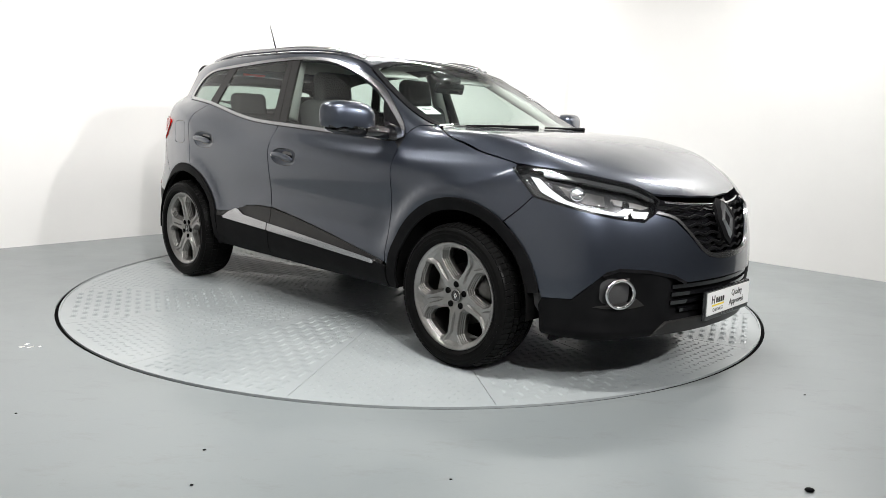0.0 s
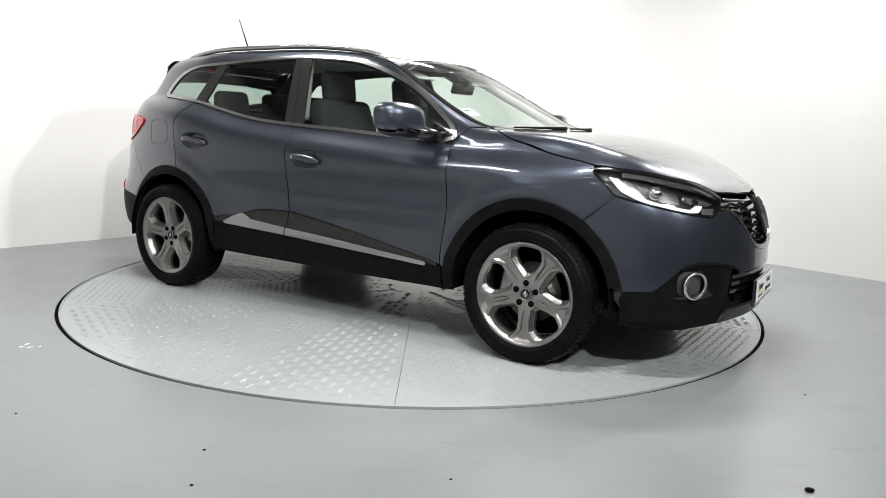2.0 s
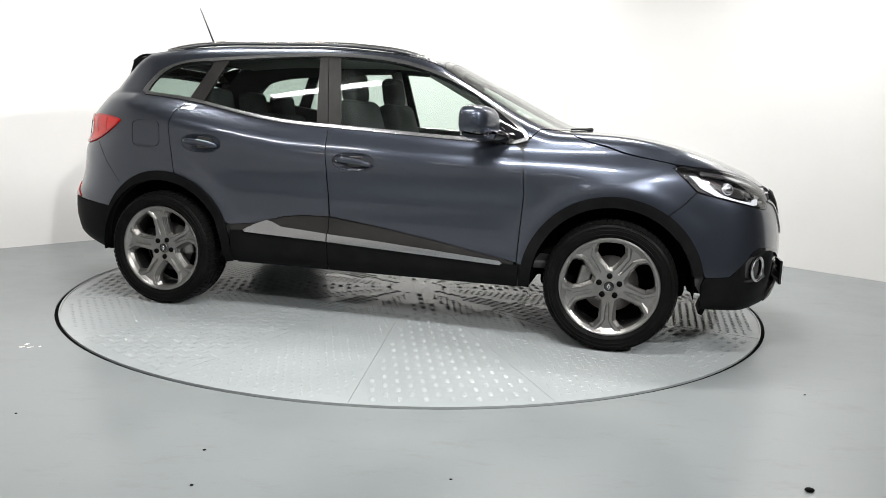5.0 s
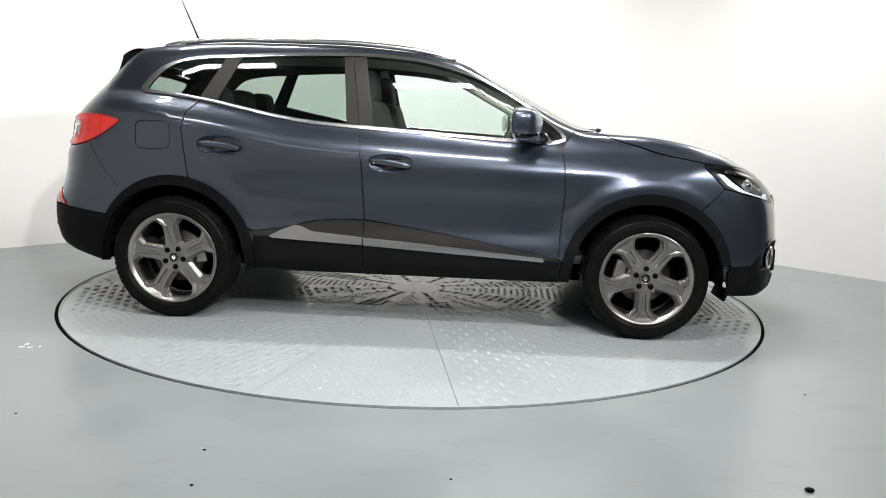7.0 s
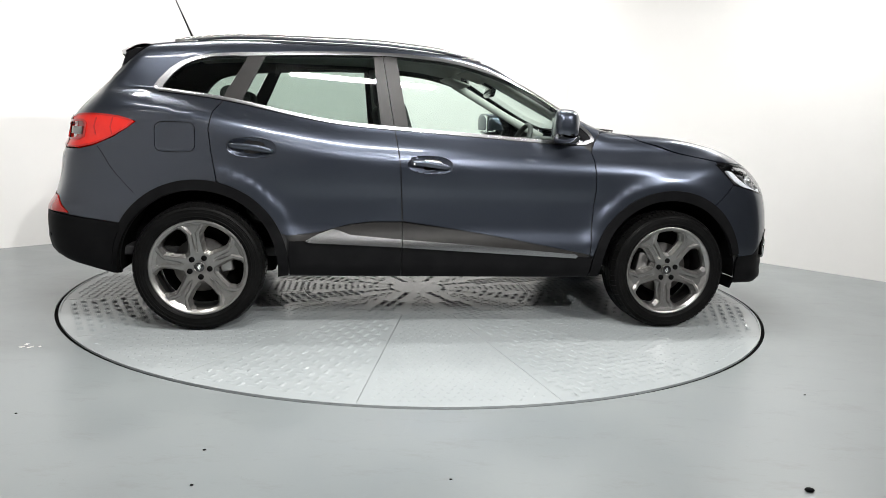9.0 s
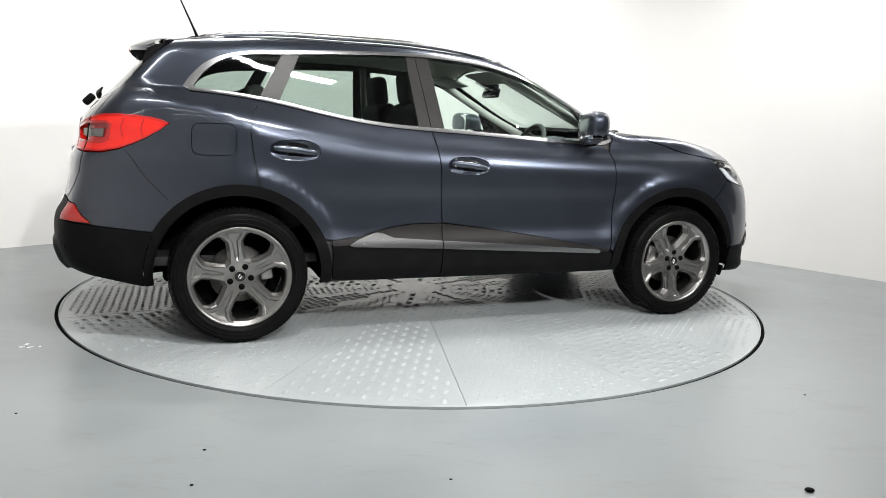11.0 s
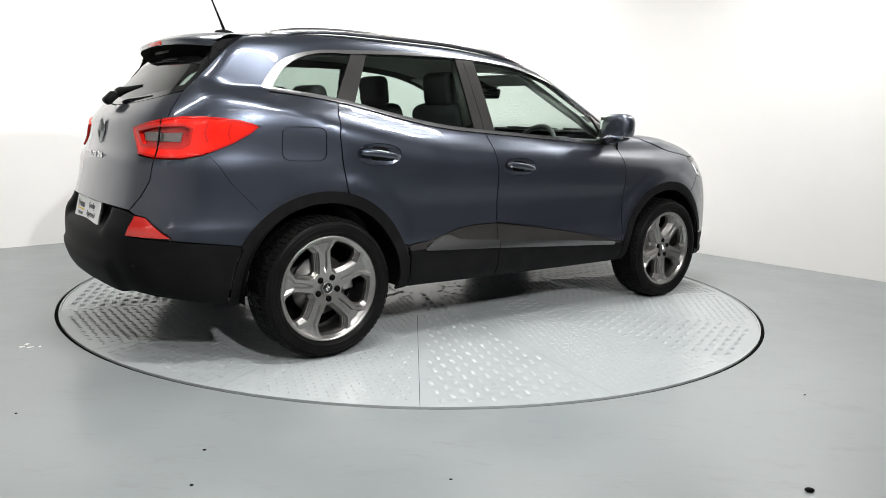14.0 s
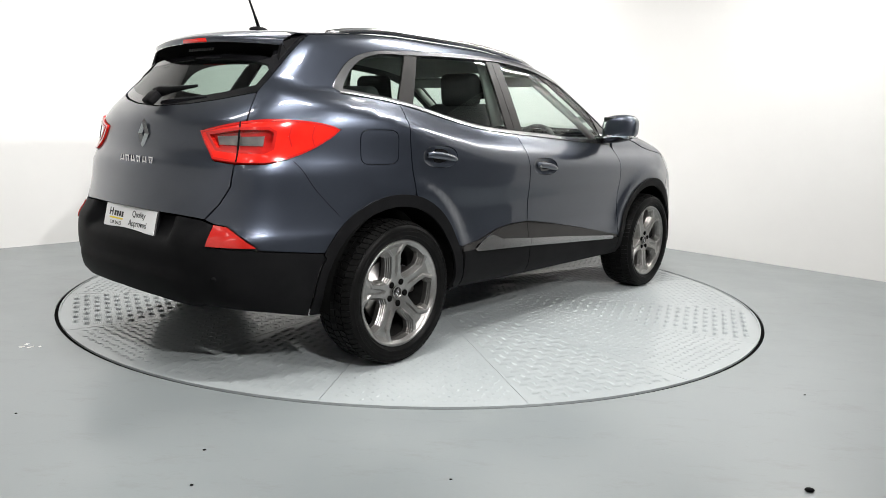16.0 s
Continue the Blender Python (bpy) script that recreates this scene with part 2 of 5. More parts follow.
def body(x, y, z):
    """Negative inside the body, in metres near its skin."""
    a = np.abs(y)
    lift = np.clip((z - 0.68) / 0.4, 0, 1)
    lift = lift * lift * (3 - 2 * lift)
    zs = z - (BELT(x) - 1.09) * lift
    back, fore = np.clip(-x - 1.2, 0, 2) ** 2, np.clip(x - 0.6, 0, 2) ** 2
    glass = 0.788 - 0.33 * (z - 1.09) - 0.11 * (z - 1.09) ** 2 - 0.30 * back - 0.05 * fore
    rise = BELT(x) - 1.09
    near = np.clip((z - BELT(x) + 0.13) / 0.13, 0, 1.6)
    w = SECTION(zs) - 0.09 * back - 0.018 * fore - 0.025 * np.clip(x - 1.5, 0, 2) ** 2 - 0.33 * np.maximum(rise, 0) * near * near - 0.14 * back * near
    w = np.where(z > 0.95, smax(w, glass, 0.018), w)
    for ax in (AXLE, -AXLE):
        r = np.hypot(x - ax, z - HUB_Z)
        w = w + (0.018 if ax > 0 else 0.010) * np.exp(-((r - 0.47) / 0.085) ** 2) * np.clip((z - 0.25) / 0.3, 0, 1)
        w = w + 0.010 / (1 + np.exp(np.clip((r - 0.535) / 0.009, -40, 40))) * np.clip((z - 0.45) / 0.25, 0, 1)
    side = a - w
    front = (x - (NOSE(z) - 0.15 * (a / 0.6) ** 2 - 0.187 * (a / 0.85) ** 12.8)) * 0.9
    rear = ((TAIL(z) + 0.054 * (a / 0.55) ** 2 + 0.36 * (a / 0.82) ** 9) - x) * 0.9
    top = z - (TOP(x) - CROWN(x) * (a / 0.62) ** 2)
    f = smax(side, top, 0.07)
    f = smax(f, front, 0.07)
    return smax(f, rear, 0.06)


def hit(o, d, far=2.6, steps=32):
    """First meeting of rays (from o + far * d back towards o) with the skin."""
    o, d = np.asarray(o, float), np.asarray(d, float)
    hi = np.full(len(o), far)
    lo = np.zeros(len(o))
    found = np.zeros(len(o), bool)
    prev = np.full(len(o), far)
    for k in range(1, steps + 1):
        t = np.full(len(o), far * (1 - k / steps))
        p = o + d * t[:, None]
        inside = body(p[:, 0], p[:, 1], p[:, 2]) < 0
        newly = inside & ~found
        lo[newly], hi[newly] = t[newly], prev[newly]
        found |= inside
        prev = t
    for _ in range(20):
        mid = 0.5 * (lo + hi)
        p = o + d * mid[:, None]
        inside = body(p[:, 0], p[:, 1], p[:, 2]) < 0
        lo, hi = np.where(inside, mid, lo), np.where(inside, hi, mid)
    return o + d * (0.5 * (lo + hi))[:, None]


def normals(p):
    e = 0.004
    g = np.stack([body(p[:, 0] + e, p[:, 1], p[:, 2]) - body(p[:, 0] - e, p[:, 1], p[:, 2]),
                  body(p[:, 0], p[:, 1] + e, p[:, 2]) - body(p[:, 0], p[:, 1] - e, p[:, 2]),
                  body(p[:, 0], p[:, 1], p[:, 2] + e) - body(p[:, 0], p[:, 1], p[:, 2] - e)], 1)
    return g / np.maximum(np.linalg.norm(g, axis=1), 1e-9)[:, None]


SPINE, REACH = 1.25, 0.9
MID = SPINE + REACH * math.pi / 2


def around(q):
    """Skin points of the car's flanks and ends: q = (s, z), s runs along the right flank and round both ends."""
    q = np.asarray(q, float)
    s, z = q[:, 0], q[:, 1]
    phi = np.maximum(np.abs(s) - SPINE, 0) / REACH
    sx = np.clip(s, -SPINE, SPINE)
    d = np.stack([np.sin(phi) * np.sign(s), -np.cos(phi), 0 * s], 1)
    return hit(np.stack([sx, 0 * s, z], 1), d)


def above(q):
    """Skin points seen from above: q = (x, y)."""
    q = np.asarray(q, float)
    return hit(np.stack([q[:, 0], q[:, 1], 0 * q[:, 0] + 0.6], 1), np.tile([0.0, 0.0, 1.0], (len(q), 1)), 1.3)


def to_s(p):
    p = np.asarray(p, float)
    phi = np.arctan2(np.maximum(np.abs(p[:, 0]) - SPINE, 0), -p[:, 1])
    s = np.where(np.abs(p[:, 0]) <= SPINE, p[:, 0], np.sign(p[:, 0]) * (SPINE + REACH * phi))
    return np.stack([s, p[:, 2]], 1)


def flank(q):
    """(x, z) on the right flank to (s, z)."""
    q = np.asarray(q, float)
    return to_s(hit(np.stack([q[:, 0], 0 * q[:, 0], q[:, 1]], 1), np.tile([0.0, -1.0, 0.0], (len(q), 1)), 1.5))


def end(q, sign):
    """(y, z) on the nose (+1) or tail (-1) to (s, z)."""
    q = np.asarray(q, float)
    return to_s(hit(np.stack([0 * q[:, 0] + sign * 1.0, q[:, 0], q[:, 1]], 1), np.tile([sign * 1.0, 0.0, 0.0], (len(q), 1)), 1.8))


def inside_poly(pts, poly):
    x, y = pts[:, 0], pts[:, 1]
    inn = np.zeros(len(pts), bool)
    j = len(poly) - 1
    for i in range(len(poly)):
        xi, yi, xj, yj = poly[i][0], poly[i][1], poly[j][0], poly[j][1]
        c = ((yi > y) != (yj > y)) & (x < (xj - xi) * (y - yi) / ((yj - yi) if yj != yi else 1e-12) + xi)
        inn ^= c
        j = i
    return inn


def dense(poly, step):
    out = []
    n = len(poly)
    for i in range(n):
        a, b = np.array(poly[i], float), np.array(poly[(i + 1) % n], float)
        k = max(1, int(np.ceil(np.linalg.norm(b - a) / step)))
        out += [a + (b - a) * t / k for t in range(k)]
    return np.array(out)


def fill(outline, holes, step):
    """Triangles over a flat outline with holes: points, faces, and the border loops."""
    from mathutils.geometry import delaunay_2d_cdt
    loops = [dense(outline, step)] + [dense(h, step) for h in holes]
    pts, edges = [], []
    for lp in loops:
        k = len(pts)
        pts += [tuple(p) for p in lp]
        edges += [(k + i, k + (i + 1) % len(lp)) for i in range(len(lp))]
    lo, hi = loops[0].min(0), loops[0].max(0)
    gx, gy = np.arange(lo[0] + step / 2, hi[0], step), np.arange(lo[1] + step / 2, hi[1], step)
    g = np.array([(x + (step / 2 if j % 2 else 0), y) for j, y in enumerate(gy) for x in gx]) if len(gx) and len(gy) else np.zeros((0, 2))
    if len(g):
        keep = inside_poly(g, loops[0])
        for h in loops[1:]:
            keep &= ~inside_poly(g, h)
        border = np.array(pts)
        g = g[keep]
        if len(g):
            near = np.array([np.min(np.sum((border - p) ** 2, 1)) for p in g])
            pts += [tuple(p) for p in g[near > (0.45 * step) ** 2]]
    v, _, f, *_ = delaunay_2d_cdt([Vector(p) for p in pts], edges, [], 0, 1e-6)
    v = np.array([tuple(p) for p in v])
    f = [tuple(t) for t in f]
    c = np.array([v[list(t)].mean(0) for t in f])
    keep = inside_poly(c, loops[0])
    for h in loops[1:]:
        keep &= ~inside_poly(c, h)
    return v, [t for t, k in zip(f, keep) if k]


def skin(name, outline, material, parent, label="", holes=(), project=around, lift=0.0, depth=0.014, step=0.03, mirror=False, relief=None):
    """A panel of the body: an outline laid onto the skin, raised by lift, with its edge turned in by depth."""
    v2, faces = fill(outline, holes, step)
    p = project(v2)
    n = normals(p)
    base = n
    rise = lift + (relief(v2, p) if relief is not None else 0.0)
    p = p + n * np.reshape(rise, (-1, 1)) if np.ndim(rise) else p + n * rise
    if len(faces) and relief is not None:
        n = None
    verts = list(p)
    # keep faces looking out
    a, b, c = (p[[t[k] for t in faces]] for k in range(3))
    nn = normals((a + b + c) / 3)
    flip = np.sum(np.cross(b - a, c - a) * nn, 1) < 0
    faces = [t[::-1] if fl else t for t, fl in zip(faces, flip)]
    count = {}
    for t in faces:
        for i in range(len(t)):
            count[(t[i], t[(i + 1) % len(t)])] = 1
    border = [(i, j) for i, j in count if (j, i) not in count]
    custom = list(n) if n is not None else None
    top_faces = len(faces)
    if depth:
        idx = {}
        for i, j in border:
            for k in (i, j):
                if k not in idx:
                    idx[k] = len(verts)
                    verts.append(p[k])
                    verts.append(p[k] - base[k] * depth)
            faces.append((idx[j], idx[i], idx[i] + 1, idx[j] + 1))
    verts = np.array(verts)
    if mirror:
        verts = verts * [1, -1, 1]
        faces = [f[::-1] for f in faces]
        base = base * [1, -1, 1]
    me = bpy.data.meshes.new(name)
    me.from_pydata(verts.tolist(), [], faces)
    me.materials.append(material)
    me.polygons.foreach_set("use_smooth", [k < top_faces for k in range(len(faces))])
    me.update()
    if custom is not None:
        cn = [(0.0, 0.0, 0.0)] * len(verts)
        for i in range(len(p)):
            cn[i] = tuple(base[i])
        me.normals_split_custom_set_from_vertices(cn)
    ob = new(name, me)
    ob.parent = parent
    return tagged(ob, label)


# ---- the room ----
CORNER = Vector((0.05, 5.05))


def wall(name, a, b, material, label, height=CEILING, thick=0.2):
    a, b = Vector(a), Vector(b)
    d = (b - a).normalized()
    n = Vector((d.y, -d.x))
    bm = bmesh.new()
    c = (a + b) / 2 + n * thick / 2
    box(bm, ((b - a).length, thick, height), pose(c.x, c.y, height / 2, 0, 0, math.degrees(math.atan2(d.y, d.x))))
    return tagged(part(name, bm, material, smooth=False), label, "wall", kind="structure")


LEFT_END, RIGHT_END = CORNER + Vector((-0.684, -0.73)) * 9.6, CORNER + Vector((0.68, -0.733)) * 9.6
BACK = LEFT_END + RIGHT_END - CORNER
TURN = 2.5
WEST_END, EAST_END = CORNER + Vector((-0.684, -0.73)) * TURN, CORNER + Vector((0.68, -0.733)) * TURN
wall("wall_west", LEFT_END, WEST_END, WALL, "white painted studio wall meeting the floor")
BAY = CORNER + Vector((0.68, -0.733)) * 6.8
wall("wall_east", EAST_END, BAY, WALL, "white painted studio wall meeting the floor")
wall("wall_bay", BAY, RIGHT_END, DARKWALL, "dark wall standing in for the unlit bay")


def curved_wall():
    """The rounded corner of the studio."""
    bm = bmesh.new()
    cols = []
    for k in range(33):
        t = k / 32
        p = WEST_END * (1 - t) ** 2 + CORNER * 2 * t * (1 - t) + EAST_END * t ** 2
        out = (p - Vector((0, 0))).normalized() * 0.2
        cols.append([bm.verts.new((q.x, q.y, z)) for q, z in ((p, 0), (p, CEILING), (p + out, CEILING), (p + out, 0))])
    for a, b in zip(cols, cols[1:]):
        bm.faces.new((a[0], a[1], b[1], b[0]))
        bm.faces.new((a[2], a[3], b[3], b[2]))
    ob = part("wall_north", bm, WALL)
    return tagged(ob, "white painted wall round the studio's curved corner", "wall", kind="structure")


curved_wall()
# unseen; dark colour gives the paint an unlit hall to reflect
wall("wall_south_east", RIGHT_END, BACK, DARKWALL, "dark wall behind the camera standing in for the unlit hall")
wall("wall_south_west", BACK, LEFT_END, WALL, "white painted wall behind the camera")
R_RING = 2.252


def floor():
    bm = bmesh.new()
    n = 128
    inner = [bm.verts.new(((R_RING + 0.016) * math.cos(k * math.tau / n), (R_RING + 0.016) * math.sin(k * math.tau / n), 0)) for k in range(n)]
    low = [bm.verts.new((v.co.x, v.co.y, -0.08)) for v in inner]
    outer = [bm.verts.new((14 * math.cos(k * math.tau / n), 14 * math.sin(k * math.tau / n), 0)) for k in range(n)]
    for k in range(n):
        j = (k + 1) % n
        bm.faces.new((inner[k], outer[k], outer[j], inner[j]))
        bm.faces.new((low[k], inner[k], inner[j], low[j]))
    bm.faces.new(low)
    return tagged(part("floor", bm, FLOOR, smooth=False), "grey-green painted concrete floor with scuffs", "floor", kind="structure")


floor()
# ceiling out of view; its low tone keeps the ambient light weak
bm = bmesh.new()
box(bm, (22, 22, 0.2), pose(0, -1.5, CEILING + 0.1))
tagged(part("ceiling", bm, CEIL, smooth=False), "unseen panelled ceiling with tube lights, darkened to cut bounce light", "ceiling", kind="structure")

# ---- turntable ----
turntable = tagged(new("turntable"), "round grey painted steel turntable flush with floor", "turntable")
bm = bmesh.new()
bmesh.ops.create_cone(bm, cap_ends=True, segments=128, radius1=R_RING - 0.013, radius2=R_RING - 0.013, depth=0.03, matrix=Matrix.Translation((0, 0, -0.022)))
part("deck_frame", bm, GAP, turntable, "dark frame under the deck plates", smooth=False)
# sectors of the deck: chequer lugs as one mesh, thin dark seams between the plates
SEAMS = [-35.3 + 22.5 * k for k in range(16)]


def lugs(five):
    """Raised tread: groups of five small bars on every second plate, single lozenges on the others."""
    pitch = 0.056 if five else 0.043
    V, F = [], []

    def bar(x, y, t, half, wide, high):
        c, s = math.cos(t), math.sin(t)
        b = len(V)
        for u, v, h in ((-half, 0, 0), (0, -wide, 0), (half, 0, 0), (0, wide, 0), (-half * 0.45, 0, 1), (half * 0.45, 0, 1)):
            V.append((x + c * u - s * v, y + s * u + c * v, high * h + 0.0003))
        F.extend([(b, b + 1, b + 5, b + 4), (b + 1, b + 2, b + 5), (b + 2, b + 3, b + 4, b + 5), (b + 3, b, b + 4)])

    n = int(2.24 / pitch) + 1
    for k in range(16):
        if (k % 2 == 0) != five:
            continue
        mid = radians(SEAMS[k] + 11.25)
        c, s = math.cos(mid), math.sin(mid)
        for i in range(0, n + 1):
            for j in range(-n // 2, n // 2 + 1):
                u, v = (i + 0.5) * pitch, j * pitch + (pitch / 2 if (i % 2 and not five) else 0)
                r = math.hypot(u, v)
                if r > 2.19 or r < 0.12 or abs(math.degrees(math.atan2(v, u))) > 11.25 - math.degrees(0.028 / r):
                    continue
                x, y = c * u - s * v, s * u + c * v
                if five:
                    t = mid + (0 if (i + j) % 2 else math.pi / 2)
                    for q in range(-2, 3):
                        o = q * 0.0096
                        bar(x - math.sin(t) * o, y + math.cos(t) * o, t, 0.0195, 0.0036, 0.0026)
                else:
                    bar(x, y, mid + radians(40 if (i + j) % 2 else -40), 0.0185, 0.0070, 0.0036)
    return tagged(raw("tread_pattern", V, F, PLATE, turntable, "raised tread-plate bars" if five else "raised tread-plate lozenges", smooth=True), kind="stuff")


lugs(True)
lugs(False)
HUB = 0.78


def plate(poly, name, label):
    bm = bmesh.new()
    top, low = [bm.verts.new((x, y, 0.0)) for x, y in poly], [bm.verts.new((x, y, -0.006)) for x, y in poly]
    bm.faces.new(top)
    for k in range(len(poly)):
        j = (k + 1) % len(poly)
        bm.faces.new((top[j], top[k], low[k], low[j]))
    return part(name, bm, PLATE, turntable, label, smooth=False)


plate([((HUB - 0.001) * math.cos(k * math.tau / 64), (HUB - 0.001) * math.sin(k * math.tau / 64)) for k in range(64)], "hub_plate", "round middle plate of the deck")
for k, a in enumerate(SEAMS):
    ring = []
    for r, turn in ((HUB + 0.001, 1), (R_RING - 0.0128, -1)):
        da = math.degrees(0.0013 / r)
        ring += [(r * math.cos(radians(q)), r * math.sin(radians(q))) for q in np.linspace(a + da, a + 22.5 - da, 9)[::turn]]
    plate(ring[::-1], "deck_plate", "grey painted wedge plate with raised tread")
bm = bmesh.new()
n = 128
for k in range(n):
    a0, a1 = k * math.tau / n, (k + 1) * math.tau / n
    lo, hi = R_RING - 0.0125, R_RING - 0.004
    top = [bm.verts.new((r * math.cos(a), r * math.sin(a), 0.0035)) for r, a in ((lo, a0), (hi, a0), (hi, a1), (lo, a1))]
    bm.faces.new(top)
    low = [bm.verts.new((r * math.cos(a), r * math.sin(a), -0.05)) for r, a in ((hi, a0), (hi, a1))]
    bm.faces.new((top[1], low[0], low[1], top[2]))
part("edge_band", bm, PLATE, turntable, "worn steel rim of the deck", smooth=False)
bm = bmesh.new()
for k in range(n):
    a0, a1 = k * math.tau / n, (k + 1) * math.tau / n
    bm.faces.new([bm.verts.new((r * math.cos(a), r * math.sin(a), -0.007)) for r, a in ((R_RING - 0.006, a0), (R_RING + 0.0165, a0), (R_RING + 0.0165, a1), (R_RING - 0.006, a1))])
tagged(part("floor_joint", bm, GAP, smooth=False), "dark round joint between floor and turntable", "joint", kind="structure")

# loose grit on the floor, thin cable on the deck
for x, y, r in ((1.297, -2.893, 0.013), (-0.713, -2.680, 0.005), (-0.68, -2.93, 0.005), (0.13, -2.86, 0.004), (-1.5, -2.4, 0.004), (1.75, -2.0, 0.004)):
    bm = bmesh.new()
    bmesh.ops.create_icosphere(bm, subdivisions=2, radius=r, matrix=Matrix.Translation((x, y, r * 0.45)) @ Matrix.Diagonal((1.3, 0.9, 0.55, 1)))
    for v in bm.verts:
        v.co += Vector((random.uniform(-1, 1), random.uniform(-1, 1), random.uniform(-0.5, 0.5))) * r * 0.14
    tagged(part("grit_crumb", bm, CLAD), "small dark crumb of grit on the floor", "grit", group="grit on the floor")
bm = bmesh.new()
for k in range(7):
    box(bm, (random.uniform(0.008, 0.03), random.uniform(0.006, 0.02), 0.0012), pose(-1.865 + random.uniform(-0.045, 0.045), -1.562 + random.uniform(-0.035, 0.035), 0.0006, 0, 0, random.uniform(0, 90)))
tagged(part("paint_chip", bm, WALL, smooth=False), "pale scraped paint patch on the floor", "paint patch", kind="stuff")
# tube lights
for tx, ty, tr, _ in TUBES:
    fix = tagged(new("ceiling_light"), "slim white ceiling tube light, switched on", "ceiling light", group="tube lights on the ceiling")
    fix.matrix_world = pose(tx, ty, CEILING, 0, 0, tr)
    bm = bmesh.new()
    box(bm, (1.56, 0.2, 0.07), pose(0, 0, -0.035), 0.01)
    part("housing", bm, WHITE, fix, smooth=False)
for tx, ty in FAR_TUBES:
    fix = tagged(new("ceiling_light"), "slim white ceiling tube light, switched on", "ceiling light", group="tube lights on the ceiling")
    fix.matrix_world = pose(tx, ty, CEILING)
    bm = bmesh.new()
    box(bm, (1.24, 0.08, 0.05), pose(0, 0, -0.025), 0.008)
    part("housing", bm, WHITE, fix, smooth=False)
    bm = bmesh.new()
    tube(bm, [(-0.58, 0, -0.07), (0.58, 0, -0.07)], 0.018, 10)
    part("glowing_tube", bm, TUBE_GLOW, fix, "glowing white tube")
for at, _ in FLOODS:
    fix = tagged(new("floodlight"), "small white floodlight hung under the ceiling, switched on", "floodlight", group="floodlights under the ceiling")
    m = look(at, (-1.2, 0.9, 0.8))
    bm = bmesh.new()
    box(bm, (0.26, 0.18, 0.06), m, 0.012)
    part("lamp_head", bm, WHITE, fix, smooth=False)
    bm = bmesh.new()
    tube(bm, [at, (at[0], at[1], CEILING)], 0.012, 8)
    part("bracket", bm, WHITE, fix)
# skirting joint where wall meets floor
for nm, a, b in (("baseboard_west", LEFT_END, WEST_END), ("baseboard_east", EAST_END, BAY)):
    d = (b - a).normalized()
    n = Vector((d.y, -d.x))
    c = (a + b) / 2 - n * 0.003
    bm = bmesh.new()
    box(bm, ((b - a).length - 0.02, 0.006, 0.012), pose(c.x, c.y, 0.006, 0, 0, math.degrees(math.atan2(d.y, d.x))))
    tagged(part(nm, bm, FLOOR, smooth=False), "thin painted upstand along the wall foot", "baseboard", kind="structure")
# ---- the car: skin panels ----
car = tagged(new("car"), "dark blue-grey metallic five-door crossover car on a turntable", "car")


def shrink(poly, d):
    """The outline drawn in by d on all sides."""
    p = np.asarray(poly, float)
    a, b = np.roll(p, 1, 0), np.roll(p, -1, 0)
    area = np.sum(p[:, 0] * b[:, 1] - b[:, 0] * p[:, 1])
    e0, e1 = p - a, b - p
    n0 = np.stack([-e0[:, 1], e0[:, 0]], 1) / np.maximum(np.linalg.norm(e0, axis=1), 1e-9)[:, None]
    n1 = np.stack([-e1[:, 1], e1[:, 0]], 1) / np.maximum(np.linalg.norm(e1, axis=1), 1e-9)[:, None]
    n = n0 + n1
    n /= np.maximum(np.sum(n * n, 1), 0.5)[:, None] / 2
    return p + n * d * (1 if area > 0 else -1)


def arc(ax, r, a0, a1, n=16):
    return [(ax + r * math.cos(radians(a0 + (a1 - a0) * k / n)), HUB_Z + r * math.sin(radians(a0 + (a1 - a0) * k / n))) for k in range(n + 1)]


def sz(pts, f=flank):
    return [tuple(q) for q in f(np.array(pts))]


def whole(half, mid):
    """A half outline from the right side, mirrored over the middle."""
    return list(half) + [(2 * mid - s, z) for s, z in half[::-1] if abs(s - mid) > 1e-4]


def both(name, outline, material, parent=car, label="", **kw):
    """A panel on the right flank and its twin on the left."""
    return [skin(name, outline, material, parent, label, mirror=m, **kw) for m in (False, True)]


GAPW = 0.003
belt = [(x, float(BELT(x))) for x in np.linspace(-1.54, 0.74, 26)]
dlo_low = belt + [(0.80, 1.048), (0.85, 1.066)]
dlo_top = [tuple(p) for p in spline([(0.852, 1.082), (0.82, 1.128), (0.716, 1.205), (0.573, 1.300), (0.435, 1.373), (0.266, 1.438), (0.068, 1.487), (-0.126, 1.508), (-0.35, 1.516), (-0.72, 1.505), (-1.111, 1.480), (-1.259, 1.466), (-1.376, 1.440), (-1.464, 1.398), (-1.535, 1.33), (-1.572, 1.277)], 4)]
dlo = sz(dlo_low + dlo_top)
dlo_in = shrink(dlo, 0.019)
# the rear corner of the bright frame is broad
rear_in = sz(spline([(-1.16, 1.460), (-1.285, 1.447), (-1.385, 1.414), (-1.458, 1.363), (-1.51, 1.30), (-1.522, 1.275)], 4))
top_in = [tuple(q) for q in dlo_in if q[0] > -1.14 and q[1] > BELT(q[0]) + 0.06]
low_in = [tuple(q) for q in dlo_in if q[0] > -1.50 and q[1] <= BELT(q[0]) + 0.06]
dlo_in = np.array(low_in + top_in + rear_in)


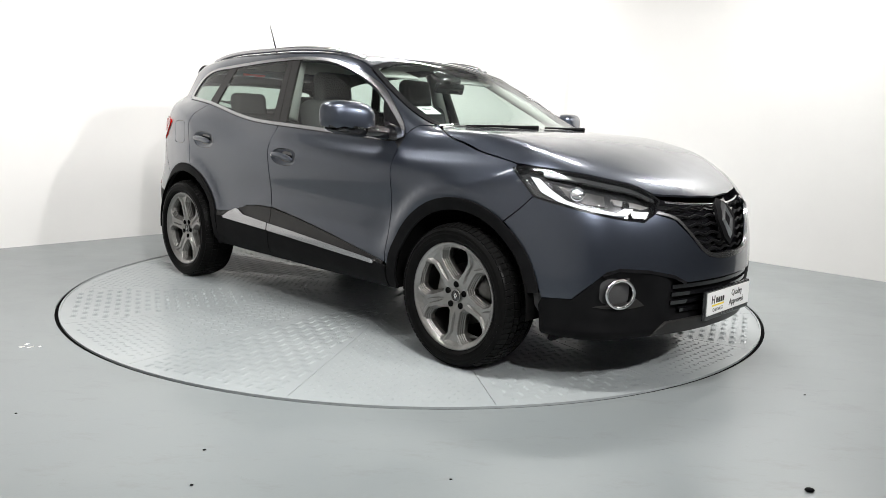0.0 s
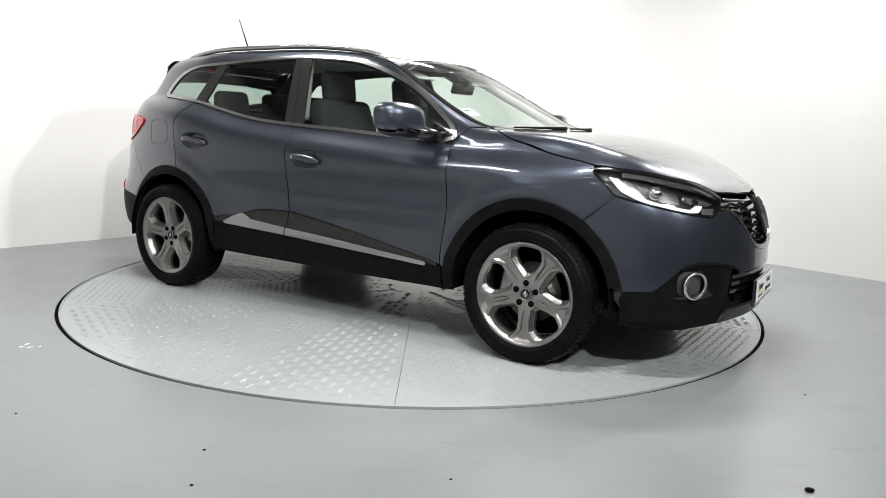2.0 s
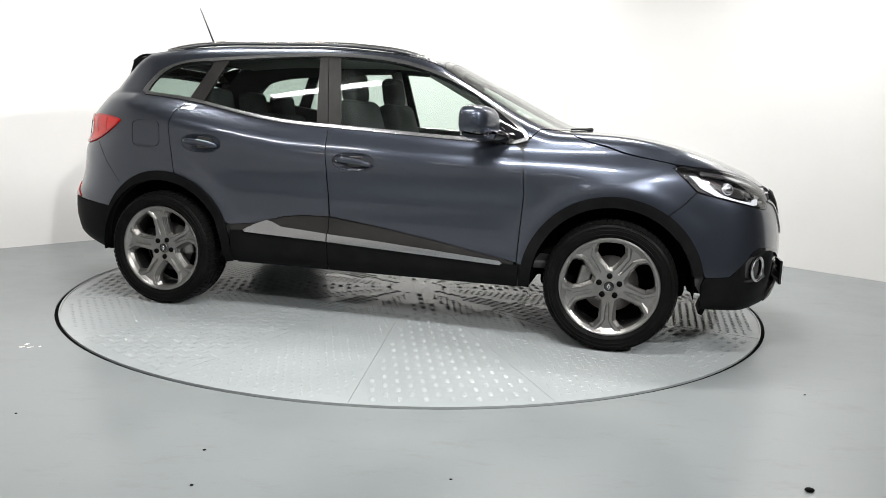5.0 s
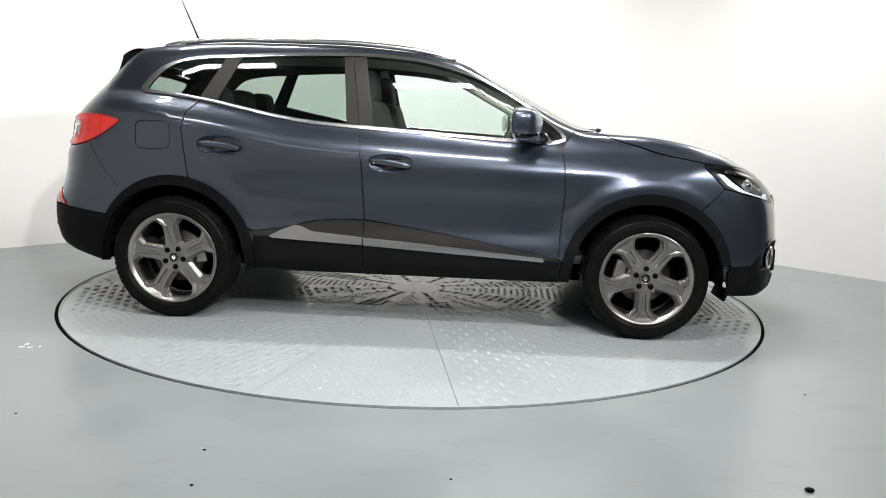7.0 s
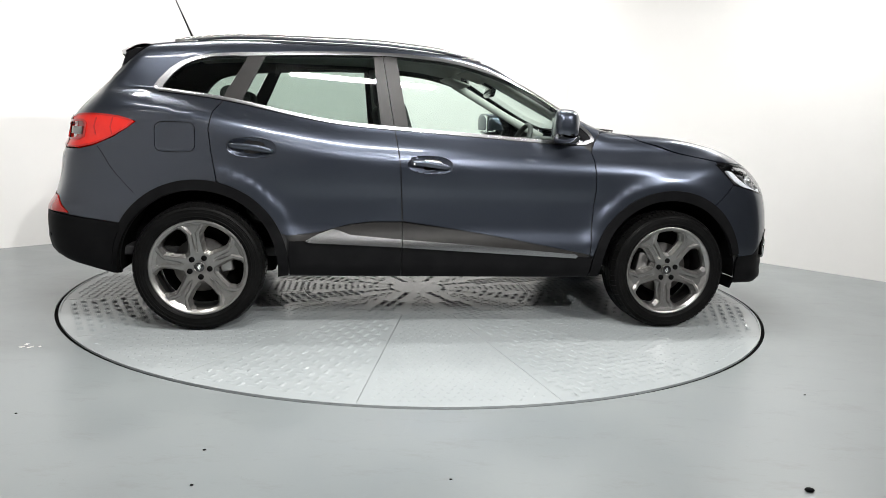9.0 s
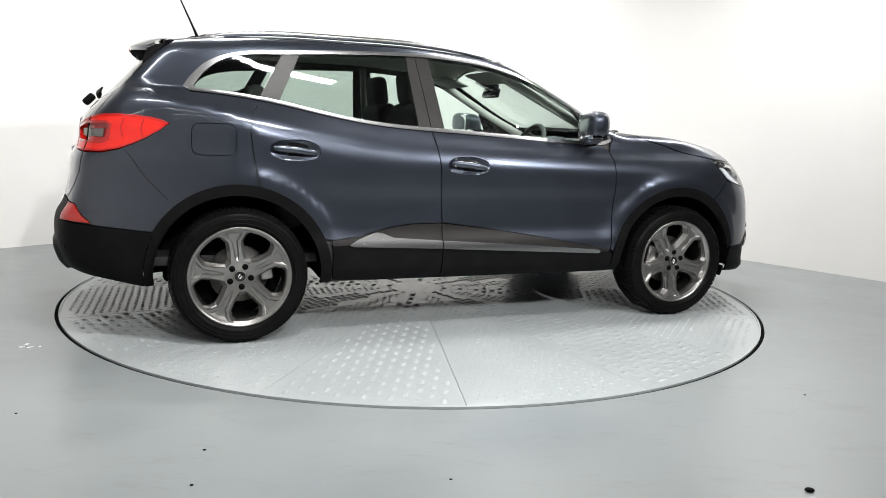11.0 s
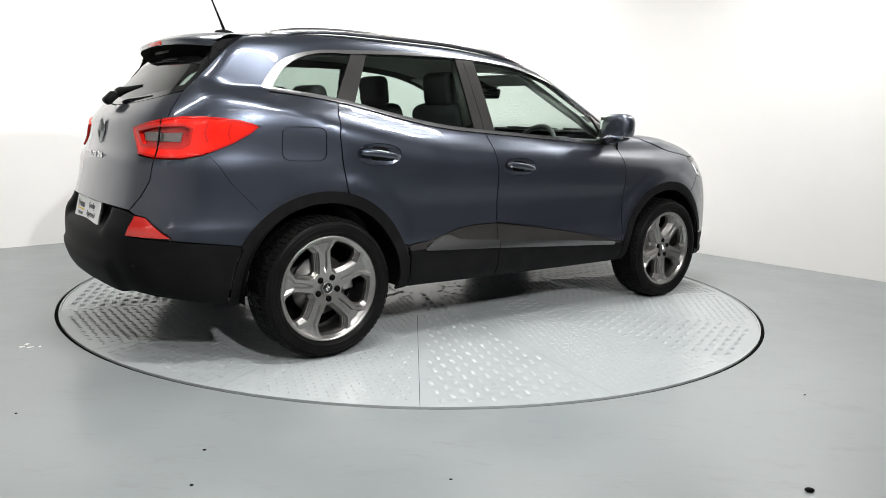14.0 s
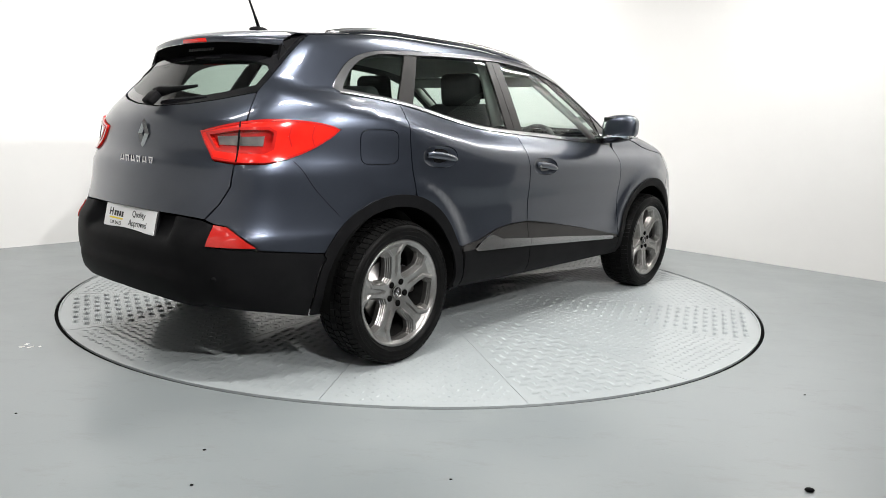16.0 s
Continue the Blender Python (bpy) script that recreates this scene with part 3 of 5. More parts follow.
def cut(poly, x0, z0, x1, z1, side):
    """The part of an outline on one side of a line (side 1: greater x)."""
    p = [tuple(q) for q in poly]
    dx, dz = x1 - x0, z1 - z0

    def val(q):
        return side * ((q[0] - x0) * dz - (q[1] - z0) * dx) * (1 if dz > 0 else -1)

    out = []
    for i in range(len(p)):
        a, b = p[i], p[(i + 1) % len(p)]
        va, vb = val(a), val(b)
        if va >= 0:
            out.append(a)
        if va * vb < 0:
            t = va / (va - vb)
            out.append((a[0] + (b[0] - a[0]) * t, a[1] + (b[1] - a[1]) * t))
    return out


# lines between the panes, bottom to top
Q_LINE, C_LINE, C2_LINE = (-1.218, 1.222, -1.075, 1.480), (-1.215, 1.222, -1.072, 1.480), (-1.118, 1.205, -0.985, 1.480)
B_LINE, G_LINE, B2_LINE = (-0.362, 1.085, -0.41, 1.52), (-0.287, 1.085, -0.357, 1.52), (-0.208, 1.085, -0.280, 1.52)
S_LINE = (0.735, 1.03, 0.61, 1.25)
inner = shrink(dlo_in, 0.001)
for m in (False, True):
    skin("window_trim", dlo, SATIN, car, "satin aluminium frame round the side windows", holes=[dlo_in], lift=0.005, depth=0.012, step=0.02, mirror=m)
    skin("quarter_window", cut(inner, *Q_LINE, -1), PRIVACY, car, "dark tinted quarter pane", lift=-0.002, depth=0, step=0.04, mirror=m)
    skin("rear_pillar_trim", cut(cut(inner, *C_LINE, 1), *C2_LINE, -1), CLAD_SATIN, car, "satin grey-brown pillar cover", lift=0.001, step=0.03, mirror=m)
    skin("rear_door_window", cut(cut(inner, *C2_LINE, 1), *B_LINE, -1), PRIVACY, car, "dark tinted door pane", lift=-0.002, depth=0, step=0.04, mirror=m)
    skin("door_pillar_trim", shrink(cut(cut(inner, *B_LINE, 1), *G_LINE, -1), 0.002), CLAD_SATIN, car, "satin grey-brown pillar cover", lift=0.001, step=0.03, mirror=m)
    skin("door_pillar_trim", shrink(cut(cut(inner, *G_LINE, 1), *B2_LINE, -1), 0.002), CLAD_SATIN, car, "satin grey-brown pillar cover", lift=0.001, step=0.03, mirror=m)
    skin("front_door_window", cut(cut(inner, *B2_LINE, 1), *S_LINE, -1), GLASS, car, "green-tinted door pane", lift=-0.002, depth=0, step=0.04, mirror=m)
    skin("mirror_sail", cut(inner, *S_LINE, 1), GLOSS_BLACK, car, lift=0.001, step=0.03, mirror=m)

# roof and glass edges, seen from above
ws_edge = [(0.335, -0.582), (0.53, -0.625), (0.723, -0.657), (0.88, -0.66), (0.965, -0.645)]
roof_edge = [(0.335, -0.582), (0.1, -0.585), (-0.3, -0.59), (-0.9, -0.59), (-1.35, -0.572), (-1.60, -0.545)]
ws_s = [tuple(q) for q in to_s(above(spline(ws_edge, 4)))]
roof_s = [tuple(q) for q in to_s(above(spline(roof_edge, 4)))]
hood_edge = [(0.985, -0.655), (1.05, -0.715), (1.10, -0.752), (1.16, -0.772), (1.30, -0.782), (1.48, -0.798), (1.605, -0.812)]
hood_s = [tuple(q) for q in to_s(above(spline(hood_edge, 4)))]
lamp_top = [(1.605, -0.812), (1.70, -0.79), (1.80, -0.735), (1.90, -0.627), (1.99, -0.495), (2.055, -0.430)]
lamp_top_s = [tuple(q) for q in to_s(above(spline(lamp_top, 4)))]

gap_front = [(0.852, 1.06), (0.832, 1.01), (0.842, 0.966), (0.856, 0.79), (0.843, 0.595), (0.838, 0.425)]
clad_top = [(-0.857, 0.514), (-0.708, 0.531), (-0.527, 0.580), (-0.406, 0.595), (-0.243, 0.597), (0.031, 0.563), (0.355, 0.513), (0.825, 0.431)]
gap_mid = [(-0.288, float(BELT(-0.288))), (-0.259, 0.889), (-0.243, 0.597)]
gap_rear = [(-1.205, float(BELT(-1.205))), (-1.249, 1.156), (-1.265, 1.068), (-1.252, 0.951), (-1.226, 0.805)]

front_door = sz([b for b in belt if b[0] > -0.28] + [(0.79, 1.045)] + gap_front[1:] + clad_top[::-1][1:4] + gap_mid[::-1])
rear_door = sz([b for b in belt if -1.2 < b[0] < -0.29] + gap_mid + clad_top[:4][::-1] + arc(-AXLE, 0.462, 24, 76, 10) + gap_rear[::-1])
HANDLES = ((-1.046, 0.978, 0.128, 0.054), (-0.097, 0.913, 0.124, 0.050))


def oval(x, z, rx, rz, n=40, power=2.5, tilt=-0.02):
    out = []
    for k in range(n):
        c, s = math.cos(k * math.tau / n), math.sin(k * math.tau / n)
        out.append((x + rx * math.copysign(abs(c) ** (2 / power), c), z + rz * math.copysign(abs(s) ** (2 / power), s) + tilt * c * rx))
    return out


def scoop(x, z, rx, rz):
    """The hollow behind a door handle: pressed in within an oval."""
    def f(v2, p):
        r = np.sqrt(((v2[:, 0] - x) / rx) ** 2 + ((v2[:, 1] - z) / rz) ** 2)
        return -0.022 * np.clip(1.05 - r, 0, 1) ** 0.6
    return f


for nm, outl, (hx, hz, hrx, hrz) in (("rear_door", rear_door, HANDLES[0]), ("front_door", front_door, HANDLES[1])):
    bowl = oval(hx, hz, hrx, hrz)
    for m in (False, True):
        door = skin(nm, shrink(outl, GAPW), PAINT, car, holes=[bowl], mirror=m)
        skin("handle_recess", shrink(bowl, 0.002), PAINT, door, step=0.012, lift=-0.002, relief=scoop(hx, hz + 0.004, hrx * 0.95, hrz * 0.95), depth=0.003, mirror=m)
        skin("handle_cup", oval(hx + 0.012, hz + 0.002, hrx * 0.46, hrz * 0.86, 28, 2.0), GLOSS_BLACK, door, "dark finger cup", step=0.012, lift=-0.014, depth=0.0, mirror=m)
        q = around(np.array([(hx + u * hrx * 0.86, hz + 0.004 - 0.012 * u - 0.006 * u * u) for u in np.linspace(-1, 1, 13)]))
        q = q + normals(q) * 0.012
        bm = bmesh.new()
        tube(bm, q * [1, -1 if m else 1, 1], [0.0075 + 0.0105 * (1 - abs(u) ** 4) for u in np.linspace(-0.9, 1, 13)], 10, flat=0.7)
        grip = part("handle", bm, PAINT, door, "body-coloured pull handle")
        if nm == "front_door" and not m:
            bm = bmesh.new()
            k = around(np.array([(hx - 0.09, hz + 0.004)]))[0] + np.array([0, -0.022, 0])
            bmesh.ops.create_cone(bm, cap_ends=True, segments=16, radius1=0.006, radius2=0.006, depth=0.008, matrix=pose(*k, 90))
            part("keyhole", bm, CHROME, door, "small metal key cylinder")

# wings and the one-piece flank behind
lamp_rear_low = [(1.615, 0.945), (1.641, 0.918), (1.709, 0.843)]
fender = sz([(0.866, 1.082)]) + [(0.905, 1.125)] + hood_s + lamp_rear_low + [(1.652, 0.782), (1.585, 0.724)] + sz(arc(AXLE, 0.462, 55, 171, 20) + gap_front[::-1])
both("front_wing", shrink(fender, GAPW), PAINT)
FLAP = oval(-1.437, 1.022, 0.106, 0.079, 48, 5.0, 0.02)
FLAP = sz(FLAP)
lamp_low = [(-2.066, 0.942), (-1.956, 0.944), (-1.878, 0.964), (-1.763, 1.017), (-1.652, 1.094)]
lamp_up = [(-1.652, 1.094), (-1.733, 1.118), (-1.879, 1.128), (-2.030, 1.114)]
seam_low = [(-2.174, 0.707), (-2.118, 0.774), (-2.077, 0.848), (-2.066, 0.942)]
seam_up = [(-2.030, 1.114), (-2.022, 1.18), (-2.011, 1.245), (-1.955, 1.32), (-1.89, 1.40), (-1.83, 1.46)]
rear_clad = [(-1.700, 0.562), (-1.974, 0.592)]
quarter = sz(dlo_top[::-1][3:] + [(0.866, 1.082)]) + [(0.905, 1.125)] + ws_s[::-1] + roof_s[1:] + seam_up[::-1] + lamp_up[::-1][1:] + lamp_low[::-1][1:] + seam_low[::-1][1:] + [(-2.131, 0.692), (-2.08, 0.686), (-1.974, 0.604)] + rear_clad[::-1] + sz(arc(-AXLE, 0.462, 152, 79, 14)) + sz(gap_rear[::-1] + [b for b in belt if b[0] < -1.2][::-1])
both("quarter_panel", shrink(quarter, GAPW), PAINT, holes=[FLAP], label="flank panel running over the doors")
both("fuel_flap", shrink(FLAP, 0.004), PAINT)

# roof, windscreen, bonnet
roof_half = [(x, y) for x, y in spline(roof_edge, 4)] + [(-1.66, -0.40), (-1.68, -0.2), (-1.68, 0)]
ws_top = [(0.335, -0.582), (0.285, -0.40), (0.258, -0.2), (0.25, 0)]


def mirrored(half):
    return list(half) + [(x, -y) for x, y in half[::-1] if abs(y) > 1e-4]


roof_out = ws_top[::-1][:-1] + roof_half
roof_out = roof_out + [(x, -y) for x, y in roof_out[::-1] if abs(y) > 1e-4]
skin("roof", shrink(roof_out, GAPW), PAINT, car, project=above, step=0.05)
ws_base = [(0.965, -0.645), (1.045, -0.52), (1.105, -0.32), (1.135, -0.15), (1.145, 0)]
screen = list(reversed(ws_top))[:-1] + [tuple(p) for p in spline(ws_edge, 4)] + ws_base[1:]
screen = screen + [(x, -y) for x, y in screen[::-1] if abs(y) > 1e-4]
skin("windscreen_surround", screen, GLOSS_BLACK, car, "black windscreen border", project=above, holes=[shrink(screen, 0.035)], step=0.05, lift=-0.002)
skin("windscreen", shrink(screen, 0.034), GLASS, car, "green-tinted windscreen", project=above, step=0.06, depth=0, lift=-0.003)
hood_front = [(2.055, -0.430), (2.078, -0.37), (2.122, -0.2), (2.142, 0)]
hood_rear = [(0.985, -0.655), (1.07, -0.53), (1.13, -0.33), (1.16, -0.15), (1.17, 0)]
hood = hood_rear[::-1][:-1] + [tuple(p) for p in spline(hood_edge, 4)] + [tuple(p) for p in spline(lamp_top, 4)][1:] + hood_front[1:]
hood = hood + [(x, -y) for x, y in hood[::-1] if abs(y) > 1e-4]


skin("bonnet", shrink(hood, GAPW), PAINT, car, project=above, step=0.028)
skin("cowl", shrink([(0.96, -0.64), (1.04, -0.52), (1.10, -0.32), (1.14, 0), (1.10, 0.32), (1.04, 0.52), (0.96, 0.64), (0.99, 0.65), (1.08, 0.52), (1.14, 0.32), (1.18, 0), (1.14, -0.32), (1.08, -0.52), (0.99, -0.65)], 0.0), GAP, car, "black cowl below the windscreen", project=above, lift=-0.012, step=0.04)

# front bumper
head_low = [(1.709, 0.843), (1.788, 0.822), (1.927, 0.790), (2.029, 0.768), (2.146, 0.753), (2.205, 0.788)]
grille_low = [(2.205, 0.788), (2.300, 0.760), (2.372, 0.697), (2.442, 0.626), (2.499, 0.592), (2.58, 0.578), (MID, 0.574)]
clad_f = [(1.766, 0.413), (1.878, 0.420), (1.948, 0.492), (2.002, 0.545), (2.045, 0.557), (2.168, 0.546), (2.292, 0.518), (2.356, 0.484), (2.5, 0.486), (MID, 0.487)]
half = [(1.585, 0.724), (1.652, 0.782)] + head_low + grille_low[1:]
low = clad_f + []
arch_up = sz(arc(AXLE, 0.462, 11, 55, 8))[1:-1]
bumper_f = half + [(2 * MID - s, z) for s, z in half[::-1][1:]] + [(2 * MID - s, z) for s, z in arch_up[::-1]] + [(2 * MID - s, z) for s, z in low[:-1]] + low[::-1] + arch_up
skin("front_bumper", shrink(bumper_f, GAPW), PAINT, car, step=0.028)
bot_f = [(1.775, 0.255), (1.994, 0.238), (2.196, 0.252), (2.466, 0.262), (MID, 0.265)]
arch_lo = sz(arc(AXLE, 0.455, -9, 10, 4))
clad_half = low[::-1]
bumper_c = [(s, z) for s, z in bot_f] + [(2 * MID - s, z) for s, z in bot_f[::-1][1:]] + [(2 * MID - s, z) for s, z in arch_lo[1:-1]] + [(2 * MID - s, z) for s, z in low[:-1]] + low[::-1] + arch_lo[::-1][1:-1]


def chin(v2, p):
    """Fog lamp pockets and the deep middle intake."""
    s = np.where(v2[:, 0] > MID, 2 * MID - v2[:, 0], v2[:, 0])
    z = v2[:, 1]
    pocket = np.exp(-(((s - 2.07) / 0.11) ** 4 + ((z - 0.455) / 0.075) ** 4))
    mouth = 1 / (1 + np.exp((2.30 - s) / 0.02)) / (1 + np.exp((0.325 - z) / 0.012))
    lip = np.exp(-((z - 0.275) / 0.03) ** 2)
    return -0.035 * pocket - 0.045 * mouth + 0.018 * lip


FOG = oval(2.06, 0.450, 0.060, 0.058, 32, 2.0, 0)
skin("front_bumper_cladding", shrink(bumper_c, 0.001), CLAD, car, "textured black lower bumper", step=0.022, relief=chin, holes=[FOG, [(2 * MID - s, z) for s, z in FOG]])
skin("bumper_trim", [(2.0 - 0.02, 0.532), (2.045, 0.563), (2.168, 0.552), (2.292, 0.524), (2.36, 0.488), (2.352, 0.478), (2.288, 0.510), (2.168, 0.538), (2.045, 0.548), (1.99, 0.524)], GLOSS_BLACK, car, lift=0.004, step=0.015)
for m in (False, True):
    # fog lamp: bright ring, dark bowl, lens
    c = around(np.array([(2.06, 0.450)]))
    n = Vector((0.86, -0.5, 0.0)).normalized()
    c = Vector(c[0])
    if m:
        c, n = Vector((c.x, -c.y, c.z)), Vector((n.x, -n.y, n.z))
    rot = n.to_track_quat("Z", "Y").to_matrix().to_4x4()
    bm = bmesh.new()
    tube(bm, [c + rot.to_3x3() @ Vector((0.064 * math.cos(a), 0.060 * math.sin(a), -0.008)) for a in np.linspace(0, math.tau, 33)], 0.009, 8, cap=False, up=n)
    fog = part("fog_lamp", bm, CHROME, car, "round fog lamp in a bright ring")
    bm = bmesh.new()
    bmesh.ops.create_cone(bm, cap_ends=True, segments=32, radius1=0.035, radius2=0.062, depth=0.05, matrix=Matrix.Translation(c - n * 0.035) @ rot)
    bm.faces.ensure_lookup_table()
    bmesh.ops.delete(bm, geom=[f for f in bm.faces if len(f.verts) > 8 and f.calc_center_median().dot(n) > (c - n * 0.02).dot(n)], context="FACES")
    part("fog_bowl", bm, GAP, fog)
    bm = bmesh.new()
    bmesh.ops.create_uvsphere(bm, u_segments=20, v_segments=10, radius=0.026, matrix=Matrix.Translation(c - n * 0.055) @ rot @ Matrix.Diagonal((1, 1, 0.6, 1)))
    part("fog_lens", bm, LENS, fog)
    skin("fog_blade", [(1.955, 0.392), (2.0, 0.385), (2.10, 0.383), (2.165, 0.395), (2.13, 0.425), (2.10, 0.412), (2.03, 0.398)], CLAD_SATIN, car, lift=-0.004, step=0.015, mirror=m)
# middle intake slats
for z in (0.352, 0.392, 0.432, 0.468):
    w = 2.30 if z > 0.36 else 2.36
    skin("intake_slat", [(w, z - 0.009), (2 * MID - w, z - 0.009), (2 * MID - w, z + 0.009), (w, z + 0.009)], GLOSS_BLACK, car, lift=-0.014, depth=0.03, step=0.03)
skin("skid_plate", whole([(2.20, 0.262), (2.27, 0.318), (2.42, 0.325), (MID, 0.325)], MID)[::1] + whole([(MID, 0.27), (2.4, 0.266), (2.26, 0.262)][::-1], MID)[::-1][1:-1], CLAD_SATIN, car, "satin grey skid plate", lift=0.022, step=0.03)

# grille: dark bed, wavy bars, bright V frame, diamond emblem
grille_top = [(2.236, 0.876), (2.285, 0.871), (2.45, 0.853), (2.60, 0.840), (MID, 0.838)]
gr = grille_top[:-1] + [(2 * MID - s, z) for s, z in grille_top[::-1]] + [(2 * MID - s, z) for s, z in grille_low[:-1]] + grille_low[::-1] + [(2.24, 0.83)]
grille = skin("grille", gr, GLOSS_BLACK, car, "gloss black grille with a bright frame", lift=-0.045, depth=0.0, step=0.03)
for k, z in enumerate((0.815, 0.775, 0.735, 0.695, 0.655, 0.62)):
    w0 = 2.29 + max(0, 0.76 - z) * 1.15
    ss = np.linspace(w0, 2 * MID - w0, 33)
    q = around(np.stack([ss, z + 0.006 * np.cos((ss - MID) * 60)], 1))
    q = q - normals(q) * 0.022
    bm = bmesh.new()
    tube(bm, q, 0.0065, 6)
    part("grille_bar", bm, CLAD, grille)
chrome_top = np.linspace(2.285, 2 * MID - 2.285, 41)
q = around(np.stack([chrome_top, 0.838 - 0.018 * (1 - ((chrome_top - MID) / 0.38) ** 2)], 1))
bm = bmesh.new()
tube(bm, q - normals(q) * 0.012, 0.006, 6)
part("grille_chrome_bar", bm, CHROME, grille, "slim chrome bar")
gl = spline(grille_low, 5)
vline = [tuple(q) for q in gl] + [(2 * MID - s, z) for s, z in gl[::-1][1:]]
wid = [0.008 + 0.020 * max(0, 1 - abs(s - MID) / 0.28) ** 0.8 for s, z in vline]
up = [(s + (MID - s) * 0.03, z + w) for (s, z), w in zip(vline, wid)]
skin("grille_frame", vline + up[::-1], SATIN, grille, "chrome V-shaped grille frame", lift=0.006, step=0.015)


def emblem(parent, at, toward, h, w, deep, name="emblem"):
    """A plain bright diamond with a hollow middle."""
    rot = Vector(toward).to_track_quat("Z", "Y").to_matrix().to_4x4()
    m = Matrix.Translation(at) @ rot
    bm = bmesh.new()
    out, rim, inn = [(0, h), (w, 0), (0, -h), (-w, 0)], [(0, h * 0.72), (w * 0.66, 0), (0, -h * 0.72), (-w * 0.66, 0)], [(0, h * 0.42), (w * 0.34, 0), (0, -h * 0.42), (-w * 0.34, 0)]
    r = [[bm.verts.new(m @ Vector((x, y, zz))) for x, y in ring] for ring, zz in ((out, 0), (rim, deep), (inn, 0.0))]
    for a, b in zip(r, r[1:]):
        for k in range(4):
            bm.faces.new((a[k], b[k], b[(k + 1) % 4], a[(k + 1) % 4]))
    bmesh.ops.recalc_face_normals(bm, faces=bm.faces)
    return part(name, bm, CHROME, parent, "plain bright diamond emblem", smooth=False)


e = around(np.array([(MID, 0.745)]))[0]
skin("emblem_base", [(MID - 0.085, 0.755), (MID - 0.06, 0.812), (MID, 0.838), (MID + 0.06, 0.812), (MID + 0.085, 0.755), (MID + 0.05, 0.67), (MID, 0.63), (MID - 0.05, 0.67)], CLAD, grille, lift=0.004, step=0.02)
emblem(grille, e + np.array([-0.004, 0, 0]), (1, 0, 0.36), 0.092, 0.062, 0.016)

# headlights: dark housing under a clear lens, light strip, projector
head = [(1.600, 0.960)] + lamp_top_s[2:] + [(2.252, 0.842)] + head_low[::-1] + lamp_rear_low[::-1][1:]
for m in (False, True):
    hl = skin("headlight", head, REFLECTOR, car, "clear headlight with white light guide", lift=-0.035, depth=0, step=0.03, mirror=m)
    skin("housing_edge", head, GLOSS_BLACK, hl, lift=-0.001, holes=[shrink(head, 0.007)], depth=0.04, step=0.015, mirror=m)
    skin("lens", shrink(head, 0.005), LENS, hl, "clear lens cover", lift=0.0, depth=0, step=0.03, mirror=m)
    guide = [(1.685, 0.930), (1.725, 0.924), (1.775, 0.880), (1.84, 0.838), (1.92, 0.815), (2.04, 0.797), (2.075, 0.815), (2.115, 0.812), (2.085, 0.783), (2.03, 0.784), (1.92, 0.801), (1.80, 0.834), (1.735, 0.866)]
    skin("light_guide", guide, glow("white_light_guide", (0.75, 0.77, 0.8), 0.12) if not m else bpy.data.materials["white_light_guide"], hl, "white daytime light guide", lift=-0.016, depth=0.012, step=0.015, mirror=m)
    brow = [q for q in lamp_top_s if 1.72 < q[0] < 2.24]
    skin("reflector_strip", [(s, z - 0.006) for s, z in brow] + [(s, z - 0.030) for s, z in brow[::-1]], CHROME, hl, "bright upper reflector", lift=-0.010, depth=0.012, step=0.015, mirror=m)
    skin("indicator_cell", [(2.10, 0.805), (2.19, 0.80), (2.17, 0.772), (2.11, 0.775)], STEEL, hl, lift=-0.02, depth=0.01, step=0.012, mirror=m)
    skin("reflector_cell", [(2.03, 0.86), (2.14, 0.842), (2.20, 0.825), (2.16, 0.815), (2.04, 0.835)], STEEL, hl, lift=-0.028, depth=0.01, step=0.012, mirror=m)
    skin("lamp_bezel", [(1.80, 0.905), (1.90, 0.888), (2.0, 0.872), (2.0, 0.825), (1.92, 0.832), (1.85, 0.852)], RIM_DARK, hl, "grey projector bezel", lift=-0.032, depth=0.0, step=0.02, mirror=m)
    for s0, z0, rr in ((1.885, 0.872, 0.036), (2.09, 0.835, 0.02)):
        q = around(np.array([(s0, z0)]))[0] - normals(around(np.array([(s0, z0)])))[0] * 0.035
        q = q * [1, -1 if m else 1, 1]
        bm = bmesh.new()
        bmesh.ops.create_uvsphere(bm, u_segments=20, v_segments=12, radius=rr, matrix=Matrix.Translation(q))
        part("projector", bm, CHROME if rr > 0.03 else GLOSS_BLACK, hl, "projector lens")

